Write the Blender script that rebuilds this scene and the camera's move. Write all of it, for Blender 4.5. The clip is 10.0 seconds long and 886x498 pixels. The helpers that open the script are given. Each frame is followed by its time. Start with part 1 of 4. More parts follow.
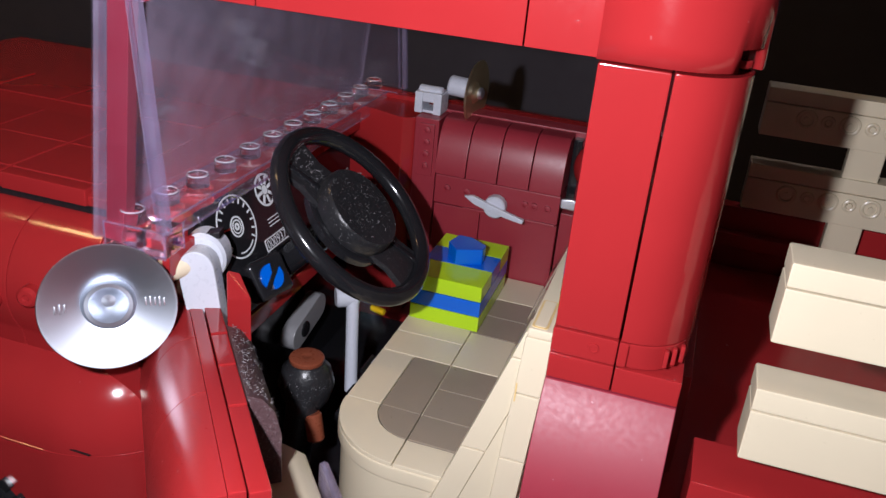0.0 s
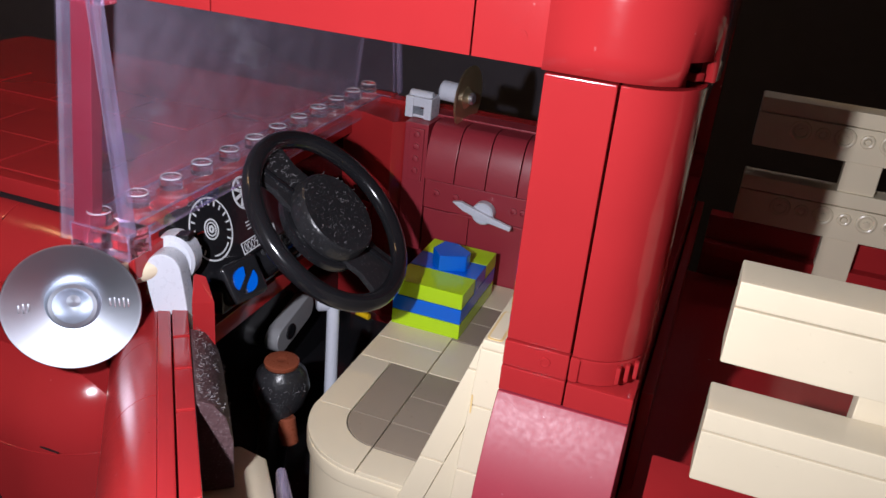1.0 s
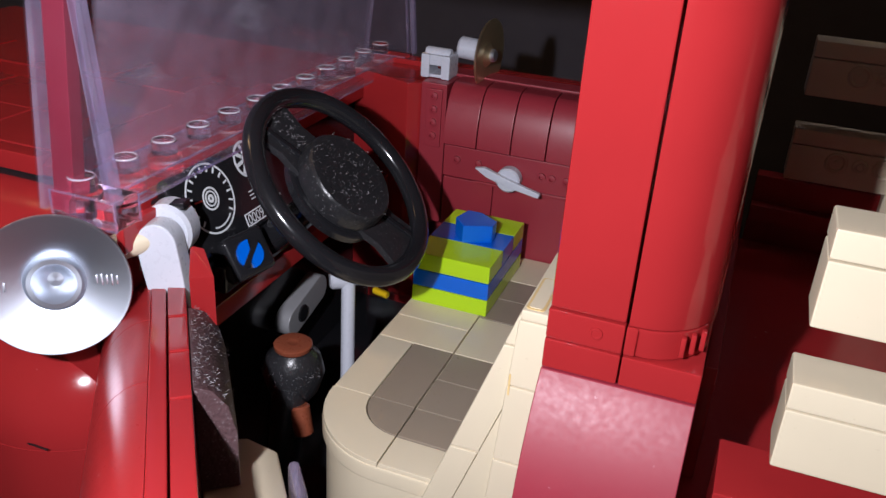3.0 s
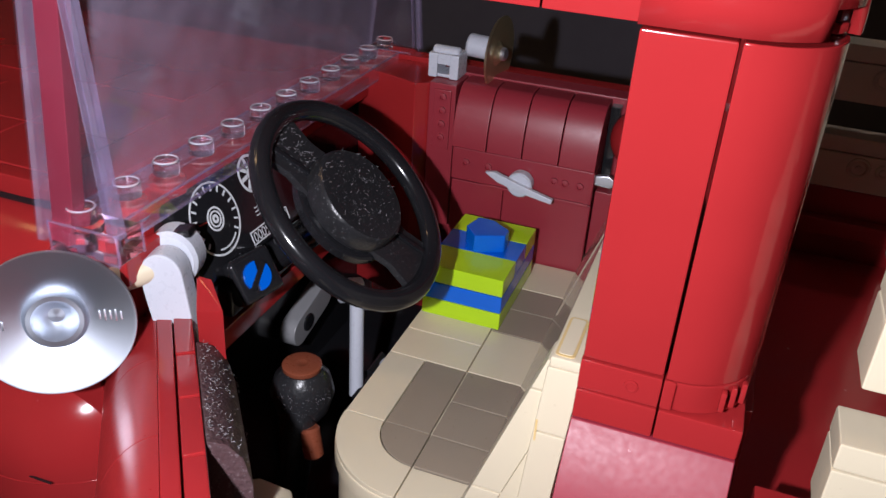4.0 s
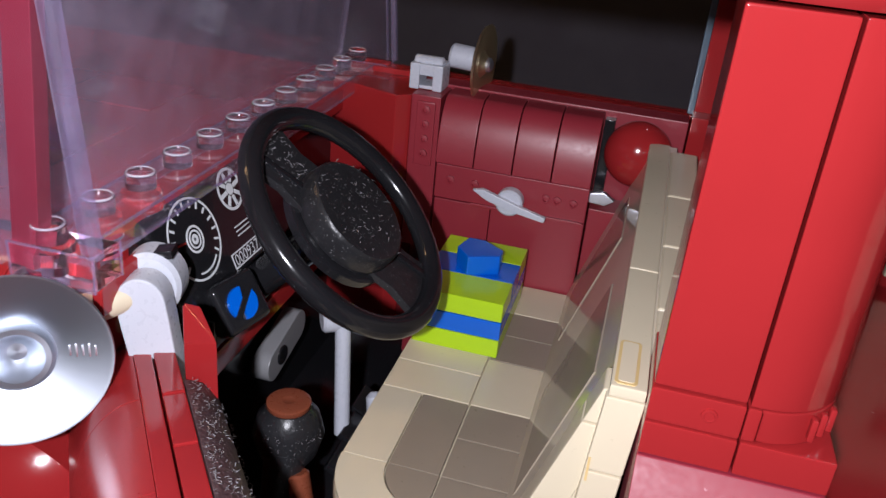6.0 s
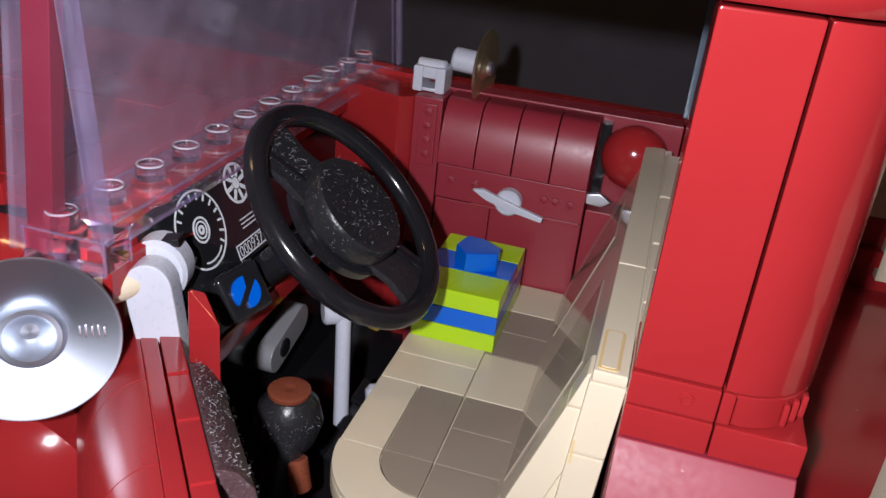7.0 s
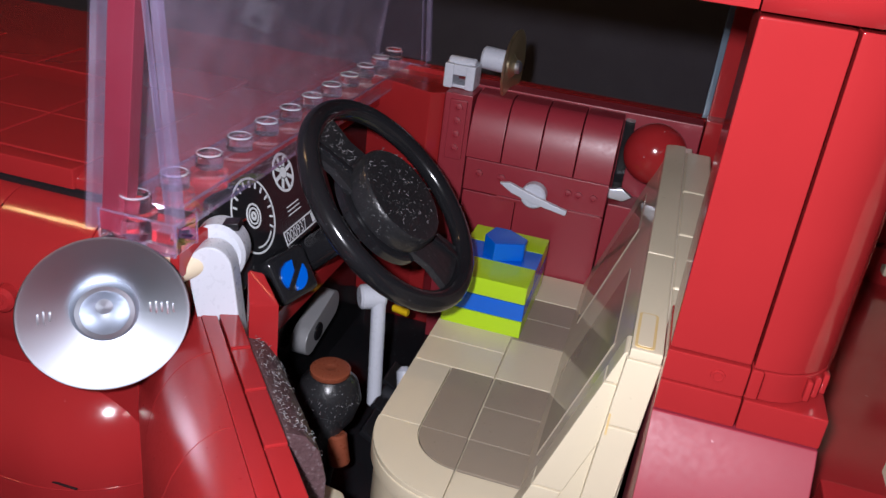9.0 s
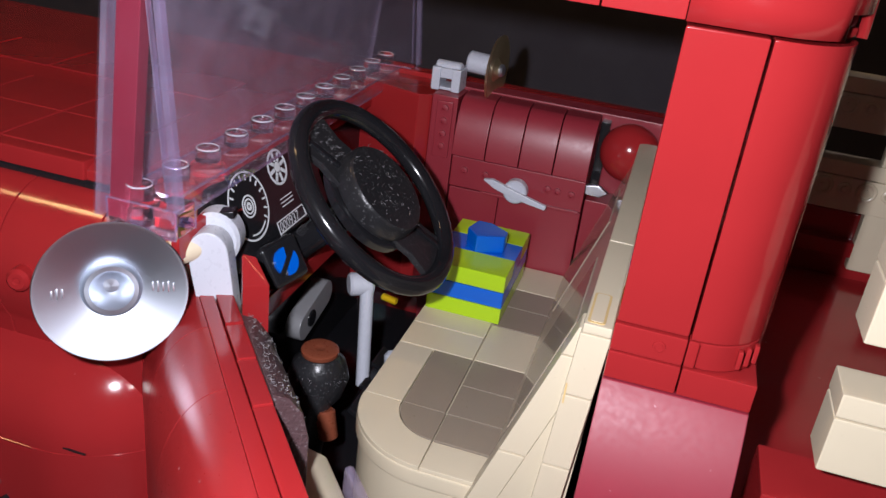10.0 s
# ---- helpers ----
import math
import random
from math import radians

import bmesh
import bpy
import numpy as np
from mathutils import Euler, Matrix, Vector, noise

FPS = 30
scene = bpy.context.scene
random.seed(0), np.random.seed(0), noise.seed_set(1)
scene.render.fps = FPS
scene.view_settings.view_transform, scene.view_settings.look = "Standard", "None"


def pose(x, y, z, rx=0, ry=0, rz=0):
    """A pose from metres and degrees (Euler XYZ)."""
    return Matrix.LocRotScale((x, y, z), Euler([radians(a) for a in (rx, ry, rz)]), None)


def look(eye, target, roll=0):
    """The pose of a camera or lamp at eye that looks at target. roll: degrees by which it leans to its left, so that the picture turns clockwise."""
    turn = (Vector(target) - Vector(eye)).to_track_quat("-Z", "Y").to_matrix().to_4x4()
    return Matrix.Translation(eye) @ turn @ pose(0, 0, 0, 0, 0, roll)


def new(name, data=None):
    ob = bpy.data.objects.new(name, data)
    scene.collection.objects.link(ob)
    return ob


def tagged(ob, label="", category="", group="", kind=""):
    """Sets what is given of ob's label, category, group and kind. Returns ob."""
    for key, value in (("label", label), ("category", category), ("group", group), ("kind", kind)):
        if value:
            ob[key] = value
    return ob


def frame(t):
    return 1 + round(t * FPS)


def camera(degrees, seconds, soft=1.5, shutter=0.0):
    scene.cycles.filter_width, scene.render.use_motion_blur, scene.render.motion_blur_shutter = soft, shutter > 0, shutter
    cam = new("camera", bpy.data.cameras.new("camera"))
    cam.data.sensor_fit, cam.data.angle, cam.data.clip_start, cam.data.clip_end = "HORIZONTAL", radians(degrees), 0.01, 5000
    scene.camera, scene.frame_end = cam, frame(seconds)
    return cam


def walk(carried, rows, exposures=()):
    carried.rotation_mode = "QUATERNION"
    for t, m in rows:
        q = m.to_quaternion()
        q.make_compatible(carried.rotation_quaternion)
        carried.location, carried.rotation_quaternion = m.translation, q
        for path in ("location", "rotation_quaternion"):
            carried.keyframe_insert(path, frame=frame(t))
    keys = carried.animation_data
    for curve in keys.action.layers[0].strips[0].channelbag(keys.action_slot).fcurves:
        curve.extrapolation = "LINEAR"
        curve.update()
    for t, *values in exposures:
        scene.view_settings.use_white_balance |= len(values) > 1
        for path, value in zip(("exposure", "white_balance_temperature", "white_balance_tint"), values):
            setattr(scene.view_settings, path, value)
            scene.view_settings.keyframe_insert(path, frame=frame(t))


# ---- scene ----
# All lengths below are in studs of the building-brick grid; one stud is 8 mm.
U = 0.008
cam = camera(55.00, 10.0)
PATH = [
    (0, (1.345, -11.265, 6.299), (-3.588, 6.194, -2.118), 5.41),
    (0.5, (1.200, -12.097, 6.733), (-3.921, 5.315, -1.669), 6.26),
    (1, (2.420, -10.709, 6.472), (-3.251, 6.498, -1.999), 5.61),
    (1.5, (2.045, -10.365, 6.166), (-3.712, 6.809, -2.314), 5.28),
    (2, (1.279, -10.884, 6.572), (-4.346, 6.293, -1.990), 5.06),
    (2.5, (1.608, -10.673, 6.295), (-4.181, 6.422, -2.323), 4.23),
    (2.7, (1.805, -10.079, 5.827), (-4.112, 6.937, -2.859), 3.87),
    (3.8, (1.268, -8.843, 5.021), (-4.560, 8.013, -4.029), 3.61),
    (4, (0.990, -8.619, 5.962), (-4.530, 8.079, -3.562), 4.02),
    (4.5, (0.706, -8.930, 5.980), (-4.284, 8.044, -3.346), 4.49),
    (5, (0.137, -8.870, 4.588), (-4.442, 8.540, -4.125), 4.90),
    (5.5, (-0.803, -7.990, 4.955), (-4.829, 9.550, -3.769), 5.51),
    (5.7, (-0.752, -7.901, 5.021), (-4.695, 9.640, -3.742), 5.65),
    (7, (-0.310, -8.411, 5.085), (-4.492, 9.160, -3.505), 6.30),
    (7.5, (-0.421, -8.594, 4.916), (-4.636, 8.957, -3.697), 6.48),
    (8, (-0.647, -8.820, 5.081), (-4.838, 8.702, -3.603), 6.70),
    (8.5, (-0.561, -9.057, 5.087), (-4.735, 8.472, -3.591), 6.86),
    (9, (-0.739, -9.392, 5.260), (-4.873, 8.148, -3.415), 7.21),
    (9.5, (-0.524, -9.845, 5.288), (-4.745, 7.700, -3.335), 7.32),
    (10, (0.040, -10.435, 5.593), (-4.258, 7.099, -3.016), 7.26),
]
walk(cam, [(t, look(Vector(eye) * U, Vector(target) * U, roll)) for t, eye, target, roll in PATH])

# ---- light ----
world = bpy.data.worlds.new("room_light")
scene.world = world
world.use_nodes = True
wn = world.node_tree.nodes["Background"]
wn.inputs[0].default_value = (0.62, 0.55, 0.75, 1)
wn.inputs[1].default_value = 0.02


def lamp(name, kind, watts, place, aim=None, colour=(1, 1, 1), **more):
    data = bpy.data.lights.new(name, kind)
    data.energy, data.color = watts, colour
    for key, value in more.items():
        if key == "shadow_soft_size":
            data.shadow_soft_size = value
        elif key == "size":
            data.shape, data.size, data.size_y = "RECTANGLE", value[0], value[1]
    ob = new(name, data)
    ob.matrix_world = look(Vector(place) * U, Vector(aim) * U) if aim else Matrix.Translation(Vector(place) * U)
    return ob


# the small torch beside the lens
lamp("torch_lamp", "POINT", 0.83, (-1.3, -10.2, 6.0), colour=(0.93, 0.93, 1.04), shadow_soft_size=0.0016)


# ---- materials ----
def material(name, colour, rough=0.25, metal=0.0, coat=0.0, vary=0.12, vary_scale=260.0, bump=0.0, bump_scale=900.0,
             specks=0.0, speck_colour=(0.6, 0.6, 0.62), speck_scale=1500.0, speck_size=0.13, film=0.0, glass=False, ior=1.5):
    m = bpy.data.materials.new(name)
    m.use_nodes = True
    nt = m.node_tree
    b = nt.nodes["Principled BSDF"]
    L = nt.links.new
    co = nt.nodes.new("ShaderNodeTexCoord")
    b.inputs["Roughness"].default_value = rough
    b.inputs["Metallic"].default_value = metal
    b.inputs["IOR"].default_value = ior
    b.inputs["Coat Weight"].default_value = coat
    b.inputs["Coat Roughness"].default_value = 0.035
    if glass:
        b.inputs["Transmission Weight"].default_value = 1.0
    big = nt.nodes.new("ShaderNodeTexNoise")
    big.inputs["Scale"].default_value, big.inputs["Detail"].default_value = vary_scale * 0.35, 3
    L(co.outputs["Object"], big.inputs["Vector"])
    fine = nt.nodes.new("ShaderNodeTexNoise")
    fine.inputs["Scale"].default_value, fine.inputs["Detail"].default_value = vary_scale * 6, 4
    L(co.outputs["Object"], fine.inputs["Vector"])
    info = nt.nodes.new("ShaderNodeObjectInfo")
    add = nt.nodes.new("ShaderNodeMath")
    add.operation = "MULTIPLY_ADD"
    L(info.outputs["Random"], add.inputs[0])
    add.inputs[1].default_value = 0.04
    L(big.outputs[0], add.inputs[2])
    ramp = nt.nodes.new("ShaderNodeMapRange")
    ramp.inputs["From Min"].default_value, ramp.inputs["From Max"].default_value = 0.3, 1.0
    ramp.inputs["To Min"].default_value, ramp.inputs["To Max"].default_value = 1 - vary, 1 + vary
    L(add.outputs[0], ramp.inputs["Value"])
    mul = nt.nodes.new("ShaderNodeVectorMath")
    mul.operation = "SCALE"
    mul.inputs[0].default_value = colour
    L(ramp.outputs[0], mul.inputs["Scale"])
    last = mul.outputs[0]
    if specks > 0:
        vor = nt.nodes.new("ShaderNodeTexVoronoi")
        vor.inputs["Scale"].default_value = speck_scale
        L(co.outputs["Object"], vor.inputs["Vector"])
        near = nt.nodes.new("ShaderNodeMapRange")
        near.inputs["From Min"].default_value, near.inputs["From Max"].default_value = speck_size, speck_size * 0.4
        L(vor.outputs["Distance"], near.inputs["Value"])
        where = nt.nodes.new("ShaderNodeMapRange")
        where.inputs["From Min"].default_value, where.inputs["From Max"].default_value = 0.45, 0.62
        L(fine.outputs[0], where.inputs["Value"])
        both = nt.nodes.new("ShaderNodeMath")
        both.operation = "MULTIPLY"
        L(near.outputs[0], both.inputs[0])
        L(where.outputs[0], both.inputs[1])
        film_n = nt.nodes.new("ShaderNodeMath")
        film_n.operation = "MULTIPLY_ADD"
        L(big.outputs[0], film_n.inputs[0])
        film_n.inputs[1].default_value = film
        L(both.outputs[0], film_n.inputs[2])
        amount = nt.nodes.new("ShaderNodeMath")
        amount.operation, amount.use_clamp = "MULTIPLY", True
        L(film_n.outputs[0], amount.inputs[0])
        amount.inputs[1].default_value = specks
        mix = nt.nodes.new("ShaderNodeMix")
        mix.data_type = "RGBA"
        L(amount.outputs[0], mix.inputs["Factor"])
        L(last, mix.inputs[6])
        mix.inputs[7].default_value = (*speck_colour, 1)
        last = mix.outputs[2]
    L(last, b.inputs["Base Color"])
    rr = nt.nodes.new("ShaderNodeMapRange")
    spread = 0.05 if metal else 0.25
    rr.inputs["To Min"].default_value, rr.inputs["To Max"].default_value = rough * (1 - spread), min(1, rough * (1 + spread * 1.3))
    L(fine.outputs[0], rr.inputs["Value"])
    L(rr.outputs[0], b.inputs["Roughness"])
    if bump > 0:
        bn = nt.nodes.new("ShaderNodeTexNoise")
        bn.inputs["Scale"].default_value, bn.inputs["Detail"].default_value = bump_scale, 3
        L(co.outputs["Object"], bn.inputs["Vector"])
        bp = nt.nodes.new("ShaderNodeBump")
        bp.inputs["Strength"].default_value, bp.inputs["Distance"].default_value = bump, 0.0004
        L(bn.outputs[0], bp.inputs["Height"])
        L(bp.outputs[0], b.inputs["Normal"])
    return m


RED = material("red_plastic", (0.31, 0.018, 0.02), 0.13, coat=0.0, vary=0.06, bump=0.02, bump_scale=160, specks=0.8, speck_colour=(0.7, 0.4, 0.4), speck_scale=190, speck_size=0.055)
INNER = material("red_inner_plastic", (0.265, 0.024, 0.036), 0.36, vary=0.06, bump=0.02, bump_scale=160)
TAN = material("tan_plastic", (0.62, 0.54, 0.39), 0.3, vary=0.05)
DTAN = material("dark_tan_plastic", (0.27, 0.22, 0.165), 0.3, vary=0.08)
DOORRED = material("red_door_plastic", (0.3, 0.018, 0.02), 0.3, vary=0.06, bump=0.02, bump_scale=160, specks=0.8, speck_colour=(0.7, 0.4, 0.4), speck_scale=260, speck_size=0.06)
SATIN = material("red_satin_plastic", (0.25, 0.018, 0.034), 0.5, coat=0.08, vary=0.08, specks=0.8, speck_colour=(0.7, 0.45, 0.5), speck_scale=330, speck_size=0.07)
SATIN.node_tree.nodes["Principled BSDF"].inputs["Coat Roughness"].default_value = 0.38
BACK = material("tan_backrest_plastic", (0.62, 0.54, 0.42), 0.1, vary=0.05)
BLACK = material("black_plastic", (0.013, 0.013, 0.015), 0.16, vary=0.2, bump=0.03, specks=0.35, speck_scale=1500, speck_size=0.1)
DUSTY = material("dusty_black_plastic", (0.018, 0.018, 0.02), 0.3, vary=0.2, bump=0.25, specks=0.4, speck_scale=2600, speck_size=0.24, film=0.01)
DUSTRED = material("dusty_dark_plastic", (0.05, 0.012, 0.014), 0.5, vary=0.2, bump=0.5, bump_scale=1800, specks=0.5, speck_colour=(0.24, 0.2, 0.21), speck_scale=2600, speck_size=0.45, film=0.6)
GREY = material("light_grey_plastic", (0.52, 0.54, 0.60), 0.28, vary=0.05, bump=0.04)
SILVER = material("silver_metal_plastic", (0.86, 0.9, 0.98), 0.4, metal=1.0, vary=0.02)
TURNED = material("turned_aluminium", (0.52, 0.56, 0.63), 0.44, metal=1.0, vary=0.02)
turn_node = TURNED.node_tree.nodes.new("ShaderNodeTangent")
turn_node.direction_type, turn_node.axis = "RADIAL", "Z"
turned = TURNED.node_tree.nodes["Principled BSDF"]
turned.inputs["Anisotropic"].default_value = 0.35
TURNED.node_tree.links.new(turn_node.outputs[0], turned.inputs["Tangent"])
GOLD = material("worn_brass_rim", (0.8, 0.68, 0.42), 0.42, metal=1.0)
SHADED_GREY = material("shaded_light_grey_plastic", (0.27, 0.27, 0.28), 0.35, vary=0.08)
BLUE = material("blue_plastic", (0.0, 0.115, 0.62), 0.22, vary=0.06)
LIME = material("lime_plastic", (0.42, 0.66, 0.012), 0.22, vary=0.05)
BROWN = material("reddish_brown_plastic", (0.23, 0.06, 0.03), 0.28)
DBACK = material("dark_backrest_plastic", (0.36, 0.3, 0.23), 0.1, vary=0.08)
RECESS_TAN = material("recess_shade_tan", (0.62, 0.45, 0.2), 0.4)
YELLOW = material("yellow_plastic", (0.7, 0.45, 0.01), 0.3)
PRINT = material("white_print", (0.72, 0.74, 0.76), 0.4, vary=0.04)
PRINTRED = material("red_print", (0.6, 0.03, 0.02), 0.4)


def clear_plastic(name, haze, gloss, tint=(0.93, 0.9, 0.95), film=(0.6, 0.53, 0.72)):
    """Thin clear plastic: seen through, with a gloss that grows at grazing angles and a diffuse veil that paints dust
    and room reflections together.
    """
    m = bpy.data.materials.new(name)
    m.use_nodes = True
    nt = m.node_tree
    nt.nodes.remove(nt.nodes["Principled BSDF"])
    L = nt.links.new
    out = nt.nodes["Material Output"]
    clear = nt.nodes.new("ShaderNodeBsdfTransparent")
    clear.inputs[0].default_value = (*tint, 1)
    dust = nt.nodes.new("ShaderNodeBsdfDiffuse")
    dust.inputs[0].default_value = (*film, 1)
    shine = nt.nodes.new("ShaderNodeBsdfGlossy")
    shine.inputs["Roughness"].default_value = 0.04
    co = nt.nodes.new("ShaderNodeTexCoord")
    no = nt.nodes.new("ShaderNodeTexNoise")
    no.inputs["Scale"].default_value, no.inputs["Detail"].default_value = 220, 5
    L(co.outputs["Object"], no.inputs["Vector"])
    amount = nt.nodes.new("ShaderNodeMapRange")
    amount.inputs["From Min"].default_value, amount.inputs["From Max"].default_value = 0.3, 0.75
    amount.inputs["To Min"].default_value, amount.inputs["To Max"].default_value = haze * 0.75, haze * 1.3
    L(no.outputs[0], amount.inputs["Value"])
    a = nt.nodes.new("ShaderNodeMixShader")
    L(amount.outputs[0], a.inputs[0])
    L(clear.outputs[0], a.inputs[1])
    L(dust.outputs[0], a.inputs[2])
    face = nt.nodes.new("ShaderNodeLayerWeight")
    face.inputs[0].default_value = 0.5
    power = nt.nodes.new("ShaderNodeMath")
    power.operation = "POWER"
    L(face.outputs["Facing"], power.inputs[0])
    power.inputs[1].default_value = 3.5
    fr = nt.nodes.new("ShaderNodeMath")
    fr.operation = "MULTIPLY_ADD"
    L(power.outputs[0], fr.inputs[0])
    fr.inputs[1].default_value, fr.inputs[2].default_value = gloss, 0.035
    b = nt.nodes.new("ShaderNodeMixShader")
    L(fr.outputs[0], b.inputs[0])
    L(a.outputs[0], b.inputs[1])
    L(shine.outputs[0], b.inputs[2])
    L(b.outputs[0], out.inputs[0])
    return m


# the pane's lilac veil is dust plus room reflection painted as haze
CLEAR = clear_plastic("clear_plastic_pane", 0.15, 0.4, (0.93, 0.9, 0.95), (0.62, 0.53, 0.72))
WING = clear_plastic("clear_plastic_wing", 0.016, 0.4)
GLINT = clear_plastic("stud_glint_haze", 0.32, 0.9, (0.85, 0.83, 0.88), (0.75, 0.74, 0.8))
EDGE = clear_plastic("clear_plastic_edge", 0.13, 0.9, (0.8, 0.72, 0.88))
SMOKE = material("smoky_blue_plastic", (0.10, 0.14, 0.18), 0.2)
LENS = material("thick_clear_plastic", (0.95, 0.93, 0.97), 0.04, vary=0.02, glass=True, ior=1.5)
REFLECTED_RED = material("crimson_reflection_colour", (0.24, 0.012, 0.03), 0.4, vary=0.06)
CHUNK = clear_plastic("clear_plastic_block", 0.07, 0.9, (0.9, 0.88, 0.93))
WALL = material("unlit_wall_black", (0.006, 0.0055, 0.007), 0.85, vary=0.3, vary_scale=8)
CARD = material("dark_card", (0.055, 0.047, 0.06), 0.8, vary=0.15, vary_scale=12, bump=0.1, bump_scale=500)
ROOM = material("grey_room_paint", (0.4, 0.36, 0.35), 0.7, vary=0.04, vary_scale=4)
TABLE = material("dark_table_top", (0.02, 0.018, 0.018), 0.45, vary=0.25, vary_scale=30, bump=0.2, bump_scale=200)


# ---- building helpers (coordinates in studs) ----
def bx(x0, x1, y0, y1, z0, z1, bev=0.03, seg=2):
    bm = bmesh.new()
    bmesh.ops.create_cube(bm, size=1)
    for v in bm.verts:
        v.co = ((x0 + x1) / 2 + v.co.x * (x1 - x0), (y0 + y1) / 2 + v.co.y * (y1 - y0), (z0 + z1) / 2 + v.co.z * (z1 - z0))
    if bev:
        bmesh.ops.bevel(bm, geom=bm.edges[:], offset=bev, segments=seg, profile=0.5, affect="EDGES")
    return bm


def prism(profile, axis, a, b, bev=0.0):
    """A closed profile swept along an axis; the profile gives the two other coordinates in x, y, z order."""
    bm = bmesh.new()
    rings = []
    for d in (a, b):
        ring = []
        for p, q in profile:
            co = [p, q]
            co.insert("xyz".index(axis), d)
            ring.append(bm.verts.new(co))
        rings.append(ring)
    bm.faces.new(rings[0])
    bm.faces.new(rings[1][::-1])
    n = len(profile)
    for i in range(n):
        bm.faces.new((rings[0][i], rings[1][i], rings[1][(i + 1) % n], rings[0][(i + 1) % n]))
    bmesh.ops.recalc_face_normals(bm, faces=bm.faces[:])
    if bev:
        hard = [e for e in bm.edges if e.is_manifold and e.calc_face_angle(0) > 0.6]
        bmesh.ops.bevel(bm, geom=hard, offset=bev, segments=2, profile=0.5, affect="EDGES")
    return bm


def lathe(profile, centre, axis, n=40):
    """Rings of (radius, height) turned about an axis through centre."""
    bm = bmesh.new()
    turn = Vector((0, 0, 1)).rotation_difference(Vector(axis).normalized()).to_matrix()
    rings = []
    for r, h in profile:
        if r < 1e-6:
            rings.append([bm.verts.new(Vector(centre) + turn @ Vector((0, 0, h)))])
        else:
            rings.append([bm.verts.new(Vector(centre) + turn @ Vector((r * math.cos(i * math.tau / n), r * math.sin(i * math.tau / n), h))) for i in range(n)])
    for r0, r1 in zip(rings, rings[1:]):
        for i in range(n):
            a, b = r0[i % len(r0)], r0[(i + 1) % len(r0)]
            c, d = r1[(i + 1) % len(r1)], r1[i % len(r1)]
            bm.faces.new([v for k, v in enumerate((a, b, c, d)) if v not in (a, b, c, d)[:k]])
    if len(rings[0]) > 1:
        bm.faces.new(rings[0][::-1])
    if len(rings[-1]) > 1:
        bm.faces.new(rings[-1])
    bmesh.ops.recalc_face_normals(bm, faces=bm.faces[:])
    return bm


def rod(p, q, r, n=24, bev=0.03):
    d = (Vector(q) - Vector(p)).length
    return lathe([(r - bev, 0), (r, bev), (r, d - bev), (r - bev, d)], p, Vector(q) - Vector(p), n)


def torus(centre, axis, R, r, n=72, k=20, flat=1.0):
    bm = bmesh.new()
    turn = Vector((0, 0, 1)).rotation_difference(Vector(axis).normalized()).to_matrix()
    rings = []
    for i in range(n):
        a = i * math.tau / n
        rings.append([bm.verts.new(Vector(centre) + turn @ Vector(((R + r * math.cos(b)) * math.cos(a), (R + r * math.cos(b)) * math.sin(a), flat * r * math.sin(b)))) for b in (j * math.tau / k for j in range(k))])
    for i in range(n):
        for j in range(k):
            bm.faces.new((rings[i][j], rings[(i + 1) % n][j], rings[(i + 1) % n][(j + 1) % k], rings[i][(j + 1) % k]))
    bmesh.ops.recalc_face_normals(bm, faces=bm.faces[:])
    return bm


def ball(centre, rx, ry, rz, p=2.0, nu=48, nv=28):
    """A rounded body: an ellipsoid, or boxier with a higher power."""
    bm = bmesh.new()
    def f(c):
        return math.copysign(abs(c) ** (2 / p), c)
    rings = []
    for j in range(1, nv):
        b = -math.pi / 2 + math.pi * j / nv
        rings.append([bm.verts.new((centre[0] + rx * f(math.cos(b)) * f(math.cos(a)), centre[1] + ry * f(math.cos(b)) * f(math.sin(a)), centre[2] + rz * f(math.sin(b)))) for a in (i * math.tau / nu for i in range(nu))])
    lo, hi = bm.verts.new((centre[0], centre[1], centre[2] - rz)), bm.verts.new((centre[0], centre[1], centre[2] + rz))
    for i in range(nu):
        k = (i + 1) % nu
        bm.faces.new((lo, rings[0][k], rings[0][i]))
        bm.faces.new((hi, rings[-1][i], rings[-1][k]))
        for r0, r1 in zip(rings, rings[1:]):
            bm.faces.new((r0[i], r0[k], r1[k], r1[i]))
    return bm


def arc(cx, cy, r, a0, a1, n=10, ry=None):
    return [(cx + r * math.cos(radians(a0 + (a1 - a0) * i / n)), cy + (ry or r) * math.sin(radians(a0 + (a1 - a0) * i / n))) for i in range(n + 1)]


def joined(*bms):
    out = bmesh.new()
    for b in bms:
        me = bpy.data.meshes.new("tmp")
        b.to_mesh(me)
        out.from_mesh(me)
        bpy.data.meshes.remove(me)
        b.free()
    return out


def moved(bm, m):
    bmesh.ops.transform(bm, matrix=m, verts=bm.verts[:])
    return bm


def mesh_of(name, bm, mat, angle=38):
    bmesh.ops.scale(bm, vec=(U, U, U), verts=bm.verts[:])
    me = bpy.data.meshes.new(name)
    bm.to_mesh(me)
    bm.free()
    me.materials.append(mat)
    me.polygons.foreach_set("use_smooth", [True] * len(me.polygons))
    me.set_sharp_from_angle(angle=radians(angle))
    return me


def part(name, bm, mat, parent=None, label="", angle=38):
    ob = new(name, mesh_of(name, bm, mat, angle))
    even = ob.modifiers.new("even_normals", "WEIGHTED_NORMAL")
    even.keep_sharp, even.weight = True, 80
    if parent is not None:
        ob.parent = parent
        if parent.type == "EMPTY":
            ob.matrix_parent_inverse = Matrix.Translation(-parent.location)
    if label:
        tagged(ob, label)
    return ob


